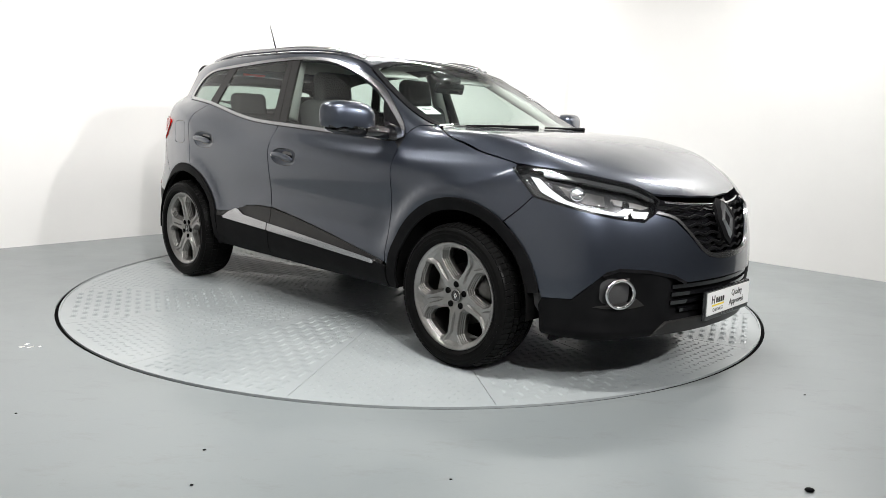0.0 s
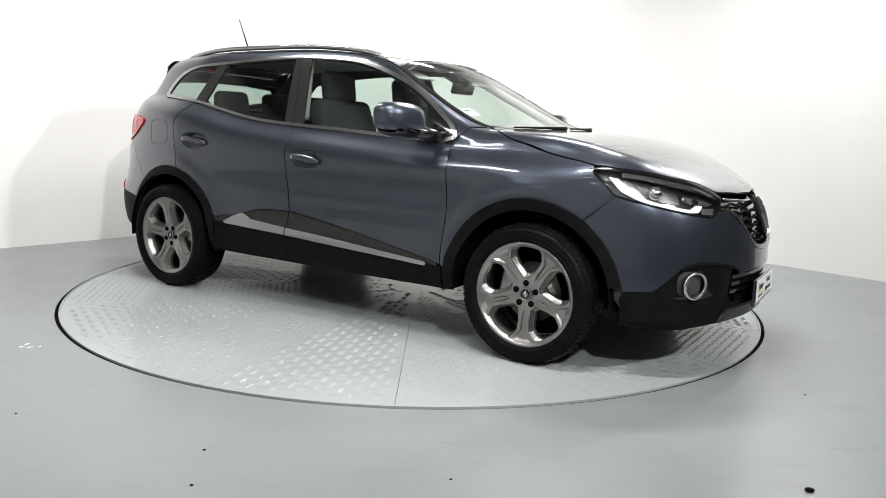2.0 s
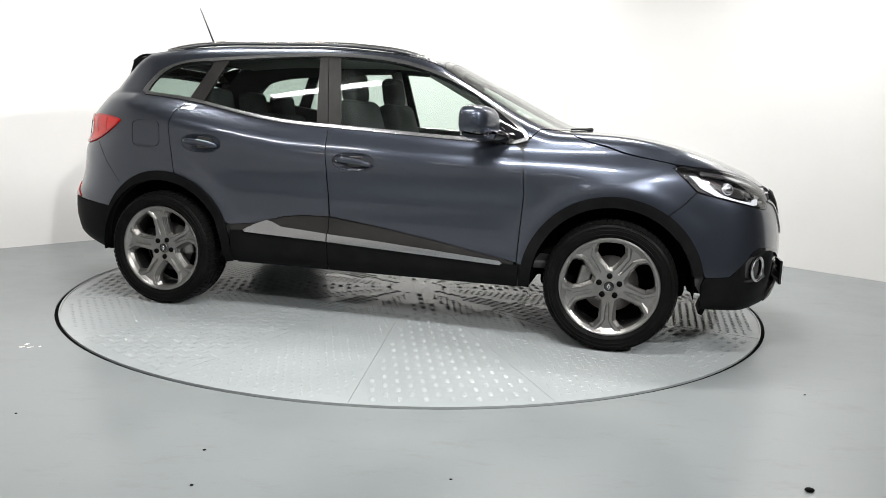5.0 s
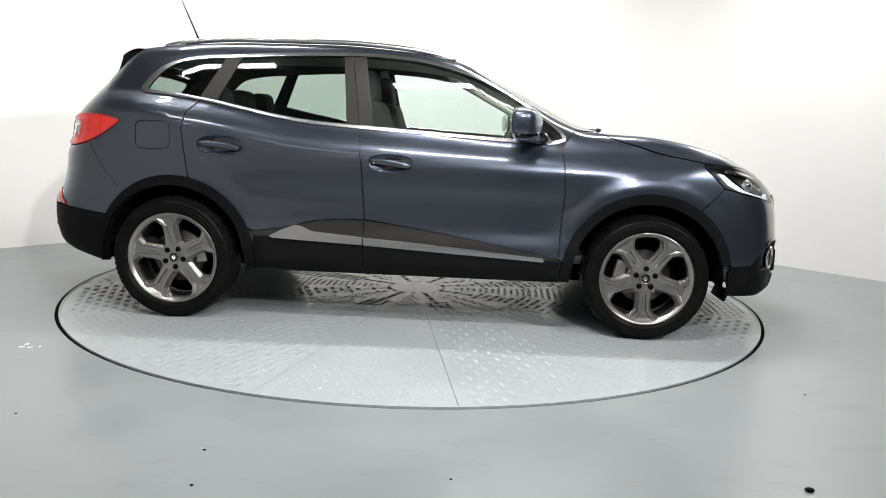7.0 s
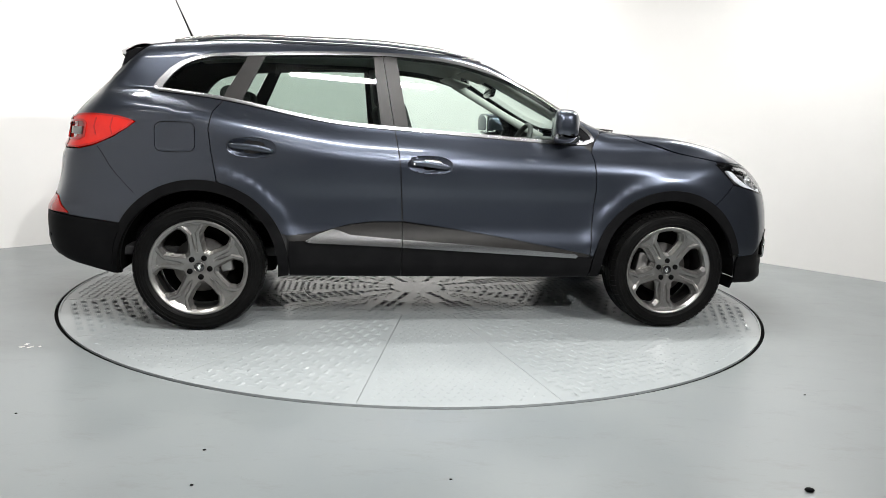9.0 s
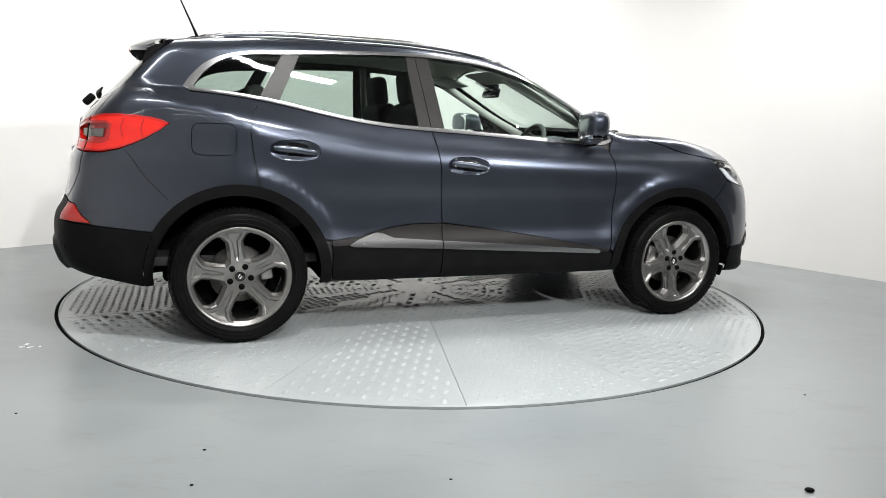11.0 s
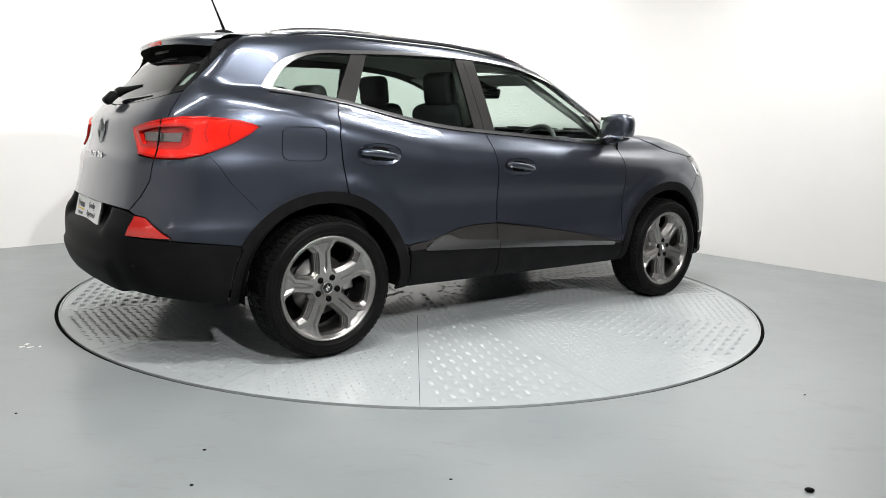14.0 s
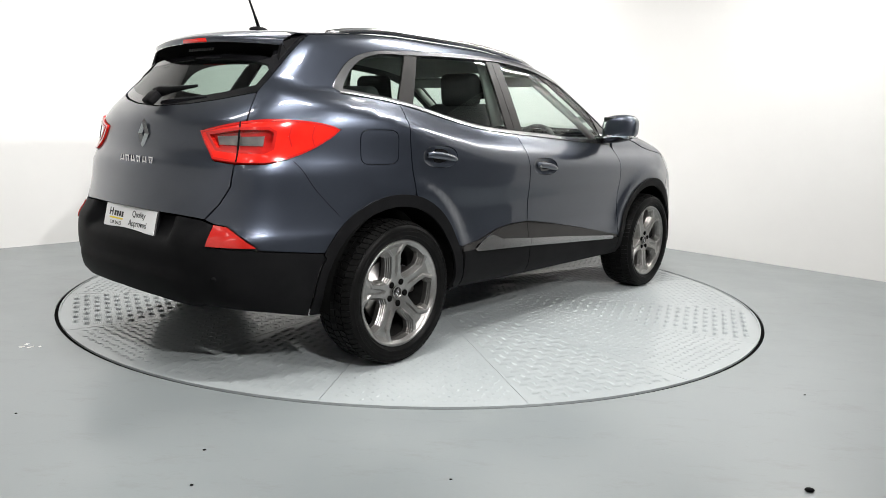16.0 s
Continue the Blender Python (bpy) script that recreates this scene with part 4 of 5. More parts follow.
# tail lamps
tail = [(-2.238, 1.069), (-2.13, 1.095), (-2.041, 1.113), (-1.960, 1.125), (-1.879, 1.128), (-1.80, 1.125), (-1.733, 1.118), (-1.68, 1.106), (-1.655, 1.093), (-1.69, 1.062), (-1.763, 1.017), (-1.82, 0.988), (-1.878, 0.964), (-1.956, 0.946), (-2.06, 0.944), (-2.160, 0.953), (-2.21, 1.019)]
window = [(-2.185, 1.055), (-2.06, 1.078), (-1.945, 1.084), (-1.925, 1.072), (-1.935, 1.012), (-1.96, 0.998), (-2.06, 0.995), (-2.145, 1.002)]
for m in (False, True):
    tl = skin("tail_lamp", tail, RED, car, "red wraparound tail lamp with clear cells", holes=[window], lift=0.008, depth=0.03, step=0.025, mirror=m)
    skin("lamp_cavity", window, RED_DEEP, tl, lift=-0.012, depth=0, step=0.03, mirror=m)
    for a, b in ((-2.145, -2.062), (-2.055, -1.965)):
        skin("clear_cell", [(a, 1.018), (b, 1.018), (b + 0.006, 1.058), (a - 0.01, 1.052)], STEEL, tl, "clear reversing lamp cell", lift=-0.003, depth=0.01, step=0.015, mirror=m)
    skin("inner_rim", shrink(window, -0.012), RED_DEEP, tl, holes=[window], lift=0.010, depth=0.01, step=0.02, mirror=m)
    skin("lamp_border", shrink(tail, 0.001), RED_DEEP, tl, "dark red lens border", holes=[shrink(tail, 0.009)], lift=0.0095, depth=0.006, step=0.02, mirror=m)
    for a in (-1.86, -1.77):
        skin("lens_rib", [(a, 1.108), (a + 0.006, 1.108), (a - 0.006, 1.06), (a + 0.004, 1.018), (a - 0.002, 1.018), (a - 0.012, 1.06)], RED_DEEP, tl, lift=0.0095, depth=0.004, step=0.02, mirror=m)
    skin("lamp_split", [(-2.054, 1.112), (-2.048, 1.112), (-2.056, 0.946), (-2.062, 0.946)], GAP, tl, lift=0.0100, depth=0.004, step=0.02, mirror=m)
    skin("rear_reflector", [(-2.131, 0.690), (-2.08, 0.684), (-1.978, 0.602), (-2.149, 0.606)], REFLEX, car, "red rear reflector", lift=0.005, step=0.02, mirror=m)

# fine joint down the rear corner
seam = spline([(-1.850, 0.958), (-1.815, 0.92), (-1.758, 0.833), (-1.657, 0.722)], 5)
both("bumper_joint", [(s - 0.0012, z) for s, z in seam] + [(s + 0.0012, z) for s, z in seam[::-1]], GAP, lift=0.0007, depth=0.004, step=0.03)

# tailgate, rear glass, rear bumper
gate_half = [(-2.174, 0.709)] + seam_low[1:] + [(-2.160, 0.951), (-2.212, 1.019), (-2.242, 1.071), (-2.13, 1.097), (-2.041, 1.115), (-2.030, 1.118), (-2.022, 1.18), (-2.013, 1.240), (-2.10, 1.224), (-2.212, 1.205), (-2.40, 1.184), (-MID, 1.172)]
gate = gate_half + [(-2 * MID - s, z) for s, z in gate_half[::-1][1:]] + [(-2 * MID + 2.3, 0.714), (-MID, 0.717), (-2.3, 0.714)]


tailgate = skin("tailgate", shrink(gate, GAPW), PAINT, car, step=0.03)
rg_half = [(-2.011, 1.245), (-1.955, 1.32), (-1.905, 1.385), (-2.05, 1.41), (-2.30, 1.425), (-MID, 1.43)]
rg_low = [(-2.10, 1.227), (-2.212, 1.208), (-2.40, 1.187), (-MID, 1.175)]
rg = rg_half + [(-2 * MID - s, z) for s, z in rg_half[::-1][1:]] + [(-2 * MID - s, z) for s, z in rg_low[:-1]] + rg_low[::-1]
skin("rear_window", shrink(rg, 0.03), PRIVACY, tailgate, "dark tinted rear window", lift=-0.004, depth=0, step=0.05)
skin("rear_window_border", shrink(rg, 0.001), GLOSS_BLACK, tailgate, holes=[shrink(rg, 0.031)], lift=-0.003, step=0.04)
rb_up = [(-1.700, 0.560), (-1.974, 0.588), (-2.149, 0.604), (-2.135, 0.690), (-2.189, 0.705), (-2.3, 0.712), (-MID, 0.714)]
rb_arch = sz(arc(-AXLE, 0.458, 152, 187, 6))
rb_low = [(-1.78, 0.30), (-1.95, 0.315), (-2.154, 0.345), (-2.4, 0.362), (-MID, 0.368)]
rb = rb_arch[::-1][:-1] + rb_up + [(-2 * MID - s, z) for s, z in rb_up[::-1][1:]] + [(-2 * MID - s, z) for s, z in rb_arch[1:]] + [(-2 * MID - s, z) for s, z in rb_low[:-1]] + rb_low[::-1][:-1]


def rear_pocket(v2, p):
    s = np.where(v2[:, 0] < -MID, -2 * MID - v2[:, 0], v2[:, 0])
    z = v2[:, 1]
    shelf = 1 / (1 + np.exp((s + 2.34) / 0.012)) / (1 + np.exp((0.605 - z) / 0.008))
    blade = 1 / (1 + np.exp((s + 2.26 - 0.5 * (0.48 - z)) / 0.01)) / (1 + np.exp((z - 0.475) / 0.006))
    return -0.040 * shelf + 0.020 * blade


skin("rear_bumper", shrink(rb, 0.001), CLAD, car, "textured black rear bumper", step=0.022, relief=rear_pocket)
for s0 in (-2.12,):
    q = around(np.array([(s0, 0.47)]))
    n = normals(q)[0]
    bm = bmesh.new()
    bmesh.ops.create_cone(bm, cap_ends=True, segments=16, radius1=0.011, radius2=0.011, depth=0.004, matrix=Matrix.Translation(q[0] + n * 0.002) @ Vector(n).to_track_quat("Z", "Y").to_matrix().to_4x4())
    part("parking_sensor", bm, CLAD, car)

# arch lips, sills, bright strips
for m in (False, True):
    ring_f = sz(arc(AXLE, 0.468, 12, 173, 30) + [(0.846, 0.30)] + [(0.905, 0.30)] + arc(AXLE, 0.412, 174, 12, 30))
    ring_r = sz(arc(-AXLE, 0.468, -5, 152, 30) + arc(-AXLE, 0.452, 153, 186, 8) + arc(-AXLE, 0.412, 186, -7, 36))
    skin("wheel_arch_trim", ring_f, CLAD, car, "matt black wheel arch trim", lift=0.010, step=0.025, mirror=m)
    skin("wheel_arch_trim", ring_r, CLAD, car, "matt black wheel arch trim", lift=0.010, step=0.025, mirror=m)
    mid_r = [(-0.752, 0.478), (-0.243, 0.459)]
    mid_f = [(-0.243, 0.459), (0.751, 0.410)]
    skin("rear_door_cladding", sz([(-0.857, 0.512), (-0.708, 0.529), (-0.527, 0.578), (-0.406, 0.593), (-0.246, 0.595), (-0.246, 0.48), (-0.77, 0.487), (-0.855, 0.487)]), CLAD_SATIN, car, lift=0.006, step=0.03, mirror=m)
    skin("front_door_cladding", sz([(-0.240, 0.594), (0.031, 0.561), (0.355, 0.511), (0.822, 0.430), (0.82, 0.413), (-0.240, 0.48)]), CLAD_SATIN, car, lift=0.006, step=0.03, mirror=m)
    skin("rear_sill", sz([(-0.853, 0.487), (-0.77, 0.487), (-0.246, 0.482), (-0.246, 0.30), (-0.58, 0.298), (-0.85, 0.305)]), CLAD, car, lift=0.012, step=0.03, mirror=m)
    skin("front_sill", sz([(-0.240, 0.482), (0.82, 0.415), (0.845, 0.41), (0.842, 0.30), (0.37, 0.298), (-0.240, 0.298)]), CLAD, car, lift=0.012, step=0.03, mirror=m)
    skin("side_strip", sz([(-0.768, 0.487), (-0.70, 0.522), (-0.622, 0.553), (-0.585, 0.546), (-0.526, 0.520), (-0.246, 0.500), (-0.246, 0.460), (-0.752, 0.478)]), SATIN, car, "bright aluminium side strip", lift=0.024, depth=0.02, step=0.02, mirror=m)
    skin("side_strip", sz([(-0.240, 0.499), (0.034, 0.484), (0.357, 0.462), (0.749, 0.432), (0.765, 0.421), (0.751, 0.410), (-0.240, 0.459)]), SATIN, car, "bright aluminium side strip", lift=0.022, depth=0.02, step=0.02, mirror=m)
    # dark inner skin: closes the joints and lines the cabin
    body_cut = sz([(-1.85, 0.31)] + arc(-AXLE, 0.43, 176, 4, 20) + [(-0.85, 0.27), (0.86, 0.27)] + arc(AXLE, 0.43, 176, 4, 20) + [(1.80, 0.27)]) + [(2.1, 0.30), (2.1, 0.72), (1.9, 0.82), (1.62, 0.92), (1.5, 0.97)] + sz([(1.0, 1.06), (0.95, 1.1)]) + ws_s[::-1][1:] + roof_s[1:] + seam_up[::-1][1:] + [(-2.06, 1.0), (-2.10, 0.72), (-2.1, 0.36)]
    skin("inner_body", body_cut, TRIM, car, "dark inner body and cabin lining", holes=[shrink(dlo, 0.022)], lift=-0.022, depth=0, step=0.05, mirror=m)
skin("headliner", mirrored([(0.24, 0.0), (0.28, -0.40), (0.32, -0.57), (-0.9, -0.58), (-1.5, -0.55), (-1.62, 0.0)]), LINING, car, "grey roof lining", project=above, lift=-0.035, depth=0, step=0.08)

# ---- wheels ----
def lathe(bm, profile, seg=72):
    """Profile of (radius, y) turned round the wheel's axle."""
    rings = [[bm.verts.new((r * math.cos(k * math.tau / seg), y, r * math.sin(k * math.tau / seg))) for k in range(seg)] for r, y in profile]
    for a, b in zip(rings, rings[1:]):
        for k in range(seg):
            bm.faces.new((a[k], b[k], b[(k + 1) % seg], a[(k + 1) % seg]))


def wheel(ax, phase):
    """One wheel with its face towards -y."""
    w = new("wheel")
    w.parent = car
    tagged(w, "silver five-spoke alloy wheel with black tyre")
    bm = bmesh.new()
    lathe(bm, [(0.248, 0.10), (0.262, 0.112), (0.30, 0.118), (0.322, 0.110), (0.336, 0.085), (0.340, 0.04), (0.341, 0.0), (0.340, -0.04), (0.336, -0.085), (0.328, -0.104), (0.318, -0.113), (0.305, -0.117), (0.285, -0.118), (0.268, -0.112), (0.262, -0.104), (0.252, -0.10)])
    tyre = part("tyre", bm, RUBBER, w, "black road tyre")
    # tread blocks: angled lugs across the shoulder and four rows between the grooves
    V, F = [], []
    for row, (y0, y1, count, skew) in enumerate([(-0.108, -0.066, 72, 0.018), (-0.060, -0.024, 60, -0.02), (-0.018, 0.018, 60, 0.02), (0.024, 0.060, 60, -0.02), (0.066, 0.108, 72, 0.018)]):
        for k in range(count):
            a0 = (k + 0.08) * math.tau / count
            a1 = (k + 0.86) * math.tau / count
            base = len(V)
            for rr in (0.0, 1.0):
                for (a, y) in ((a0, y0), (a1, y0), (a1 + skew, y1), (a0 + skew, y1)):
                    edge = max(0.0, (abs(y) - 0.07) / 0.04)
                    r = 0.339 - 0.014 * edge ** 2 + 0.0055 * rr
                    V.append((r * math.cos(a), y, r * math.sin(a)))
            F += [(base + 4, base + 5, base + 6, base + 7)] + [(base + i, base + (i + 1) % 4, base + 4 + (i + 1) % 4, base + 4 + i) for i in range(4)]
    tagged(raw("tread", V, F, RUBBER, tyre), kind="stuff")
    bm = bmesh.new()
    for r, dy in ((0.275, 0.0), (0.296, 0.0006), (0.312, 0.001)):
        lathe(bm, [(r - 0.0025, -0.1172), (r, -0.1205), (r + 0.0025, -0.1172)])
    part("sidewall_ribs", bm, RUBBER, tyre)
    # rim
    rim = new("rim")
    rim.parent = w
    rim.scale = (0.975, 1, 0.975)
    tagged(rim, "silver five-spoke alloy rim")
    bm = bmesh.new()
    lathe(bm, [(0.250, -0.094), (0.258, -0.104), (0.263, -0.106), (0.264, -0.100), (0.250, -0.085), (0.240, -0.05), (0.232, 0.02), (0.238, 0.09), (0.25, 0.10)])
    part("barrel", bm, RIM_DARK, rim)
    # added black disc closes the barrel, standing in for the shade behind the spokes
    bm = bmesh.new()
    lathe(bm, [(0.03, 0.072), (0.12, 0.074), (0.20, 0.080), (0.236, 0.088)])
    part("shade_disc", bm, GAP, rim, "black disc added behind the spokes in place of shade")
    bm = bmesh.new()
    lathe(bm, [(0.238, -0.090), (0.249, -0.100), (0.256, -0.1065), (0.262, -0.1065), (0.2645, -0.102)])
    part("lip", bm, RIM, rim, "polished rim lip")
    n = 96
    outline = [(0.250 * math.cos(k * math.tau / n), 0.250 * math.sin(k * math.tau / n)) for k in range(n)]

    def turned(shape, a):
        c, s = math.cos(radians(a)), math.sin(radians(a))
        return [(c * u - s * v, s * u + c * v) for u, v in shape]

    def dish(x, z):
        """How far the face lies behind the rim."""
        r = math.hypot(x, z)
        return -0.096 + 0.030 * max(0.0, 1 - r / 0.25) ** 1.4

    # (along, across): the six-sided opening at the face, its inner edge, and the forked groove down each spoke
    face_hole = [(0.080, -0.016), (0.080, 0.016), (0.128, 0.058), (0.172, 0.086), (0.215, 0.082), (0.240, 0.066), (0.246, 0.0), (0.240, -0.066), (0.215, -0.082), (0.172, -0.086), (0.128, -0.058)]
    deep_hole = [(0.100, -0.012), (0.100, 0.012), (0.139, 0.046), (0.176, 0.070), (0.211, 0.068), (0.231, 0.054), (0.237, 0.0), (0.231, -0.054), (0.211, -0.068), (0.176, -0.070), (0.139, -0.046)]
    fork = [(0.080, -0.005), (0.080, 0.005), (0.112, 0.012), (0.186, 0.0145), (0.214, 0.038), (0.238, 0.054), (0.243, 0.0), (0.238, -0.054), (0.214, -0.038), (0.186, -0.0145), (0.112, -0.012)]
    holes = [turned(face_hole, phase + 72 * k) for k in range(5)]
    forks = [turned(fork, phase + 36 + 72 * k) for k in range(5)]
    v2, faces = fill(outline, holes + forks, 0.011)
    V = [(p[0], dish(p[0], p[1]), p[1]) for p in v2]
    F = []
    for t in faces:
        A, B, C = (np.array(V[i]) for i in t[:3])
        F.append(t if np.cross(B - A, C - A)[1] < 0 else t[::-1])
    raw("spokes", V, F, RIM, rim, "silver forked spokes", smooth=True)
    # terraced flanks of each opening: short treads and steep risers down to the inner edge
    for k in range(5):
        rings = []
        for q, (grow, drop) in enumerate(((0.0, 0.0), (0.14, 0.004), (0.24, 0.011), (0.40, 0.0135), (0.50, 0.021), (0.66, 0.0235), (0.76, 0.031), (0.96, 0.034), (1.0, 0.060))):
            ring = [(a[0] + (b[0] - a[0]) * grow, a[1] + (b[1] - a[1]) * grow) for a, b in zip(face_hole, deep_hole)]
            rings.append([(x, dish(x, z) + drop, z) for x, z in turned(ring, phase + 72 * k)])
        V = [p for ring in rings for p in ring]
        m = len(face_hole)
        F = [(q * m + i, q * m + (i + 1) % m, (q + 1) * m + (i + 1) % m, (q + 1) * m + i) for q in range(len(rings) - 1) for i in range(m)]
        raw("spoke_step", V, F, RIM, rim)
        rings = []
        for grow, drop in ((1.0, 0.0), (0.55, 0.011)):
            ring = [(0.18 + (u - 0.18) * (0.5 + 0.5 * grow), v * grow) for u, v in fork]
            rings.append([(x, dish(x, z) + drop, z) for x, z in turned(ring, phase + 36 + 72 * k)])
        V = rings[0] + rings[1]
        m = len(fork)
        F = [(i, (i + 1) % m, m + (i + 1) % m, m + i) for i in range(m)] + [tuple(range(m, 2 * m))]
        raw("spoke_groove", V, F, RIM, rim)
    for k in range(5):
        a = radians(phase + 72 * k)
        bm = bmesh.new()
        bmesh.ops.create_cone(bm, cap_ends=True, segments=20, radius1=0.0155, radius2=0.0155, depth=0.012, matrix=pose(0.056 * math.cos(a), -0.0735, 0.056 * math.sin(a), 90))
        part("bolt_hole", bm, GAP, rim)
    bm = bmesh.new()
    bmesh.ops.create_cone(bm, cap_ends=True, segments=32, radius1=0.030, radius2=0.026, depth=0.012, matrix=pose(0, -0.0745, 0, 90))
    cap = part("centre_cap", bm, GLOSS_BLACK, rim, "black centre cap with plain diamond")
    bm = bmesh.new()
    tube(bm, [(0.029 * math.cos(a), -0.079, 0.029 * math.sin(a)) for a in np.linspace(0, math.tau, 33)], 0.003, 6, cap=False, up=(0, 1, 0))
    part("cap_ring", bm, RIM, cap)
    emblem(cap, Vector((0, -0.0812, 0)), (0, -1, 0), 0.017, 0.012, 0.002)
    # brake
    bm = bmesh.new()
    lathe(bm, [(0.03, -0.02), (0.07, -0.02), (0.075, 0.0), (0.148, 0.0), (0.148, 0.022), (0.05, 0.022)])
    part("brake_disc", bm, STEEL, w, "grey steel brake disc")
    bm = bmesh.new()
    box(bm, (0.07, 0.06, 0.13), pose(-0.13 if ax > 0 else 0.13, 0.0, 0.03, 0, 12 if ax > 0 else -12, 0), 0.012)
    part("brake_caliper", bm, STEEL, w)
    return w


def place_wheels():
    for ax, phase in ((AXLE, 90), (-AXLE, 62)):
        w = wheel(ax, phase)
        w.matrix_basis = pose(ax, -0.795, 0.3385)
        copy_thing(w, pose(ax, 0.795, 0.3385, 0, 0, 180))
        for m in (-1, 1):
            # inner arch liner
            bm = bmesh.new()
            seg = 28
            for k in range(seg):
                a0, a1 = radians(-5 + 190 * k / seg), radians(-5 + 190 * (k + 1) / seg)
                q = [bm.verts.new((ax + 0.418 * math.cos(a), m * yy, 0.338 + 0.418 * math.sin(a))) for a, yy in ((a0, 0.52), (a1, 0.52), (a1, 0.875), (a0, 0.875))]
                bm.faces.new(q)
                bm.faces.new([bm.verts.new((ax + rr * math.cos(a), m * 0.52, 0.338 + rr * math.sin(a))) for a, rr in ((a0, 0.0), (a1, 0.0), (a1, 0.418), (a0, 0.418)) if rr or a == a0])
            part("arch_liner", bm, GAP, car, "black plastic arch liner")


place_wheels()

# ---- underside, mirrors, rails, spoiler, wipers ----
bm = bmesh.new()
box(bm, (1.75, 1.52, 0.14), pose(0, 0, 0.375), 0.03)
box(bm, (0.75, 1.0, 0.2), pose(-1.32, 0, 0.34), 0.03)
box(bm, (0.8, 1.0, 0.2), pose(1.32, 0, 0.33), 0.03)
box(bm, (0.36, 1.2, 0.1), pose(1.90, 0, 0.33), 0.03)
box(bm, (0.36, 1.2, 0.1), pose(-1.90, 0, 0.40), 0.03)
part("underbody", bm, GAP, car, "black underbody")
bm = bmesh.new()
tube(bm, [(-1.32, -0.62, 0.30), (-1.32, 0.62, 0.30)], 0.04, 10)
part("rear_axle", bm, GAP, car)
for m in (-1, 1):
    bm = bmesh.new()
    box(bm, (0.025, 0.20, 0.07), pose(1.80, m * 0.66, 0.24, 0, 20, 0), 0.006)
    part("air_deflector", bm, CLAD, car, "small black air deflector before the wheel")

for m in (-1, 1):
    # door mirror
    mirror = new("door_mirror")
    mirror.parent = car
    tagged(mirror, "body-coloured door mirror with black base")

    def shell(name, material, cut_low, grow, label=""):
        bm = bmesh.new()
        bmesh.ops.create_icosphere(bm, subdivisions=4, radius=1.0)
        for v in bm.verts:
            x, y, z = v.co
            p = 3.2
            k = (abs(x) ** p + abs(y) ** p + abs(z) ** p) ** (-1 / p)
            x, y, z = x * k, y * k, z * k
            ny = y
            taper = 1 - 0.16 * (y + 1) / 2
            xx = x * 0.085 * (0.62 if x < 0 else 1.0) * taper
            zz = z * 0.082 * taper + (0.012 * y)
            v.co = (0.615 + (xx + 0.03 - 0.05 * (y + 1) / 2) * 1.0, m * (0.975 + ny * 0.112), 1.148 + zz)
            v.co = Vector((0.600, m * 0.975, 1.148)) + (v.co - Vector((0.615, m * 0.975, 1.148))) * (grow * 1.17)
        dead = [v for v in bm.verts if (v.co.z < 1.098) == cut_low]
        bmesh.ops.delete(bm, geom=dead, context="VERTS")
        if m > 0:
            bmesh.ops.reverse_faces(bm, faces=bm.faces)
        bmesh.ops.recalc_face_normals(bm, faces=bm.faces)
        return part(name, bm, material, mirror, label)

    shell("mirror_cover", PAINT, True, 1.0, "body-coloured cover")
    shell("mirror_base", GLOSS_BLACK, False, 0.985, "gloss black lower shell")
    shell("mirror_core", GLOSS_BLACK, True, 0.97)
    bm = bmesh.new()
    box(bm, (0.012, 0.20, 0.136), pose(0.566, m * 0.972, 1.152, 0, 0, m * 8), 0.005)
    part("mirror_glass", bm, mat("mirror_silver", (0.86, 0.88, 0.88), 0.02, 1.0) if m < 0 else bpy.data.materials["mirror_silver"], mirror, "silvered mirror glass")
    bm = bmesh.new()
    tube(bm, [(0.735, m * 0.775, 1.075), (0.71, m * 0.83, 1.083), (0.68, m * 0.90, 1.092)], [0.04, 0.032, 0.03], 12, flat=1.4)
    part("mirror_arm", bm, GLOSS_BLACK, mirror, "black mirror arm")
    bm = bmesh.new()
    tube(bm, [(0.625 + 0.06 * math.sin(u * 2.2), m * (0.89 + 0.18 * u), 1.092) for u in np.linspace(0, 1, 9)], 0.006, 6)
    part("mirror_indicator", bm, LENS, mirror, "clear indicator strip")
    # roof rail
    xs = np.linspace(-1.48, 0.22, 25)
    u = (xs + 0.63) / 0.85
    q = above(np.stack([xs, -0.535 + 0.0 * xs - 0.02 * (1 - u ** 2)], 1))
    q[:, 2] += 0.019 * np.clip(1 - np.abs(u) ** 7, 0, 1) - 0.002
    bm = bmesh.new()
    tube(bm, q * [1, -m, 1], 0.0145, 10, flat=1.15)
    rail = part("roof_rail", bm, SATIN, car, "bright aluminium roof rail")
    for k in (1, 23):
        bm = bmesh.new()
        c = q[k] * [1, -m, 1]
        box(bm, (0.10, 0.03, 0.03), Matrix.Translation(c + np.array([0, 0, -0.012])), 0.006)
        part("rail_foot", bm, SATIN, rail)

# spoiler over the rear window
bm = bmesh.new()
ys = np.linspace(-0.545, 0.545, 31)
rows_top = []
for yy in ys:
    b = abs(yy) / 0.545
    root = above(np.array([[-1.60 - 0.075 * (1 - b * b), yy]]))[0]
    tip = np.array([-1.840 + 0.10 * b ** 3, yy, 1.492 - 0.022 * b ** 2])
    col = []
    for u in np.linspace(0, 1, 7):
        p = root * (1 - u) + tip * u
        p[2] += 0.018 * math.sin(math.pi * u)
        col.append(bm.verts.new(p))
    edge = bm.verts.new(tip + np.array([0.004, 0, -0.020]))
    rows_top.append(col + [edge])
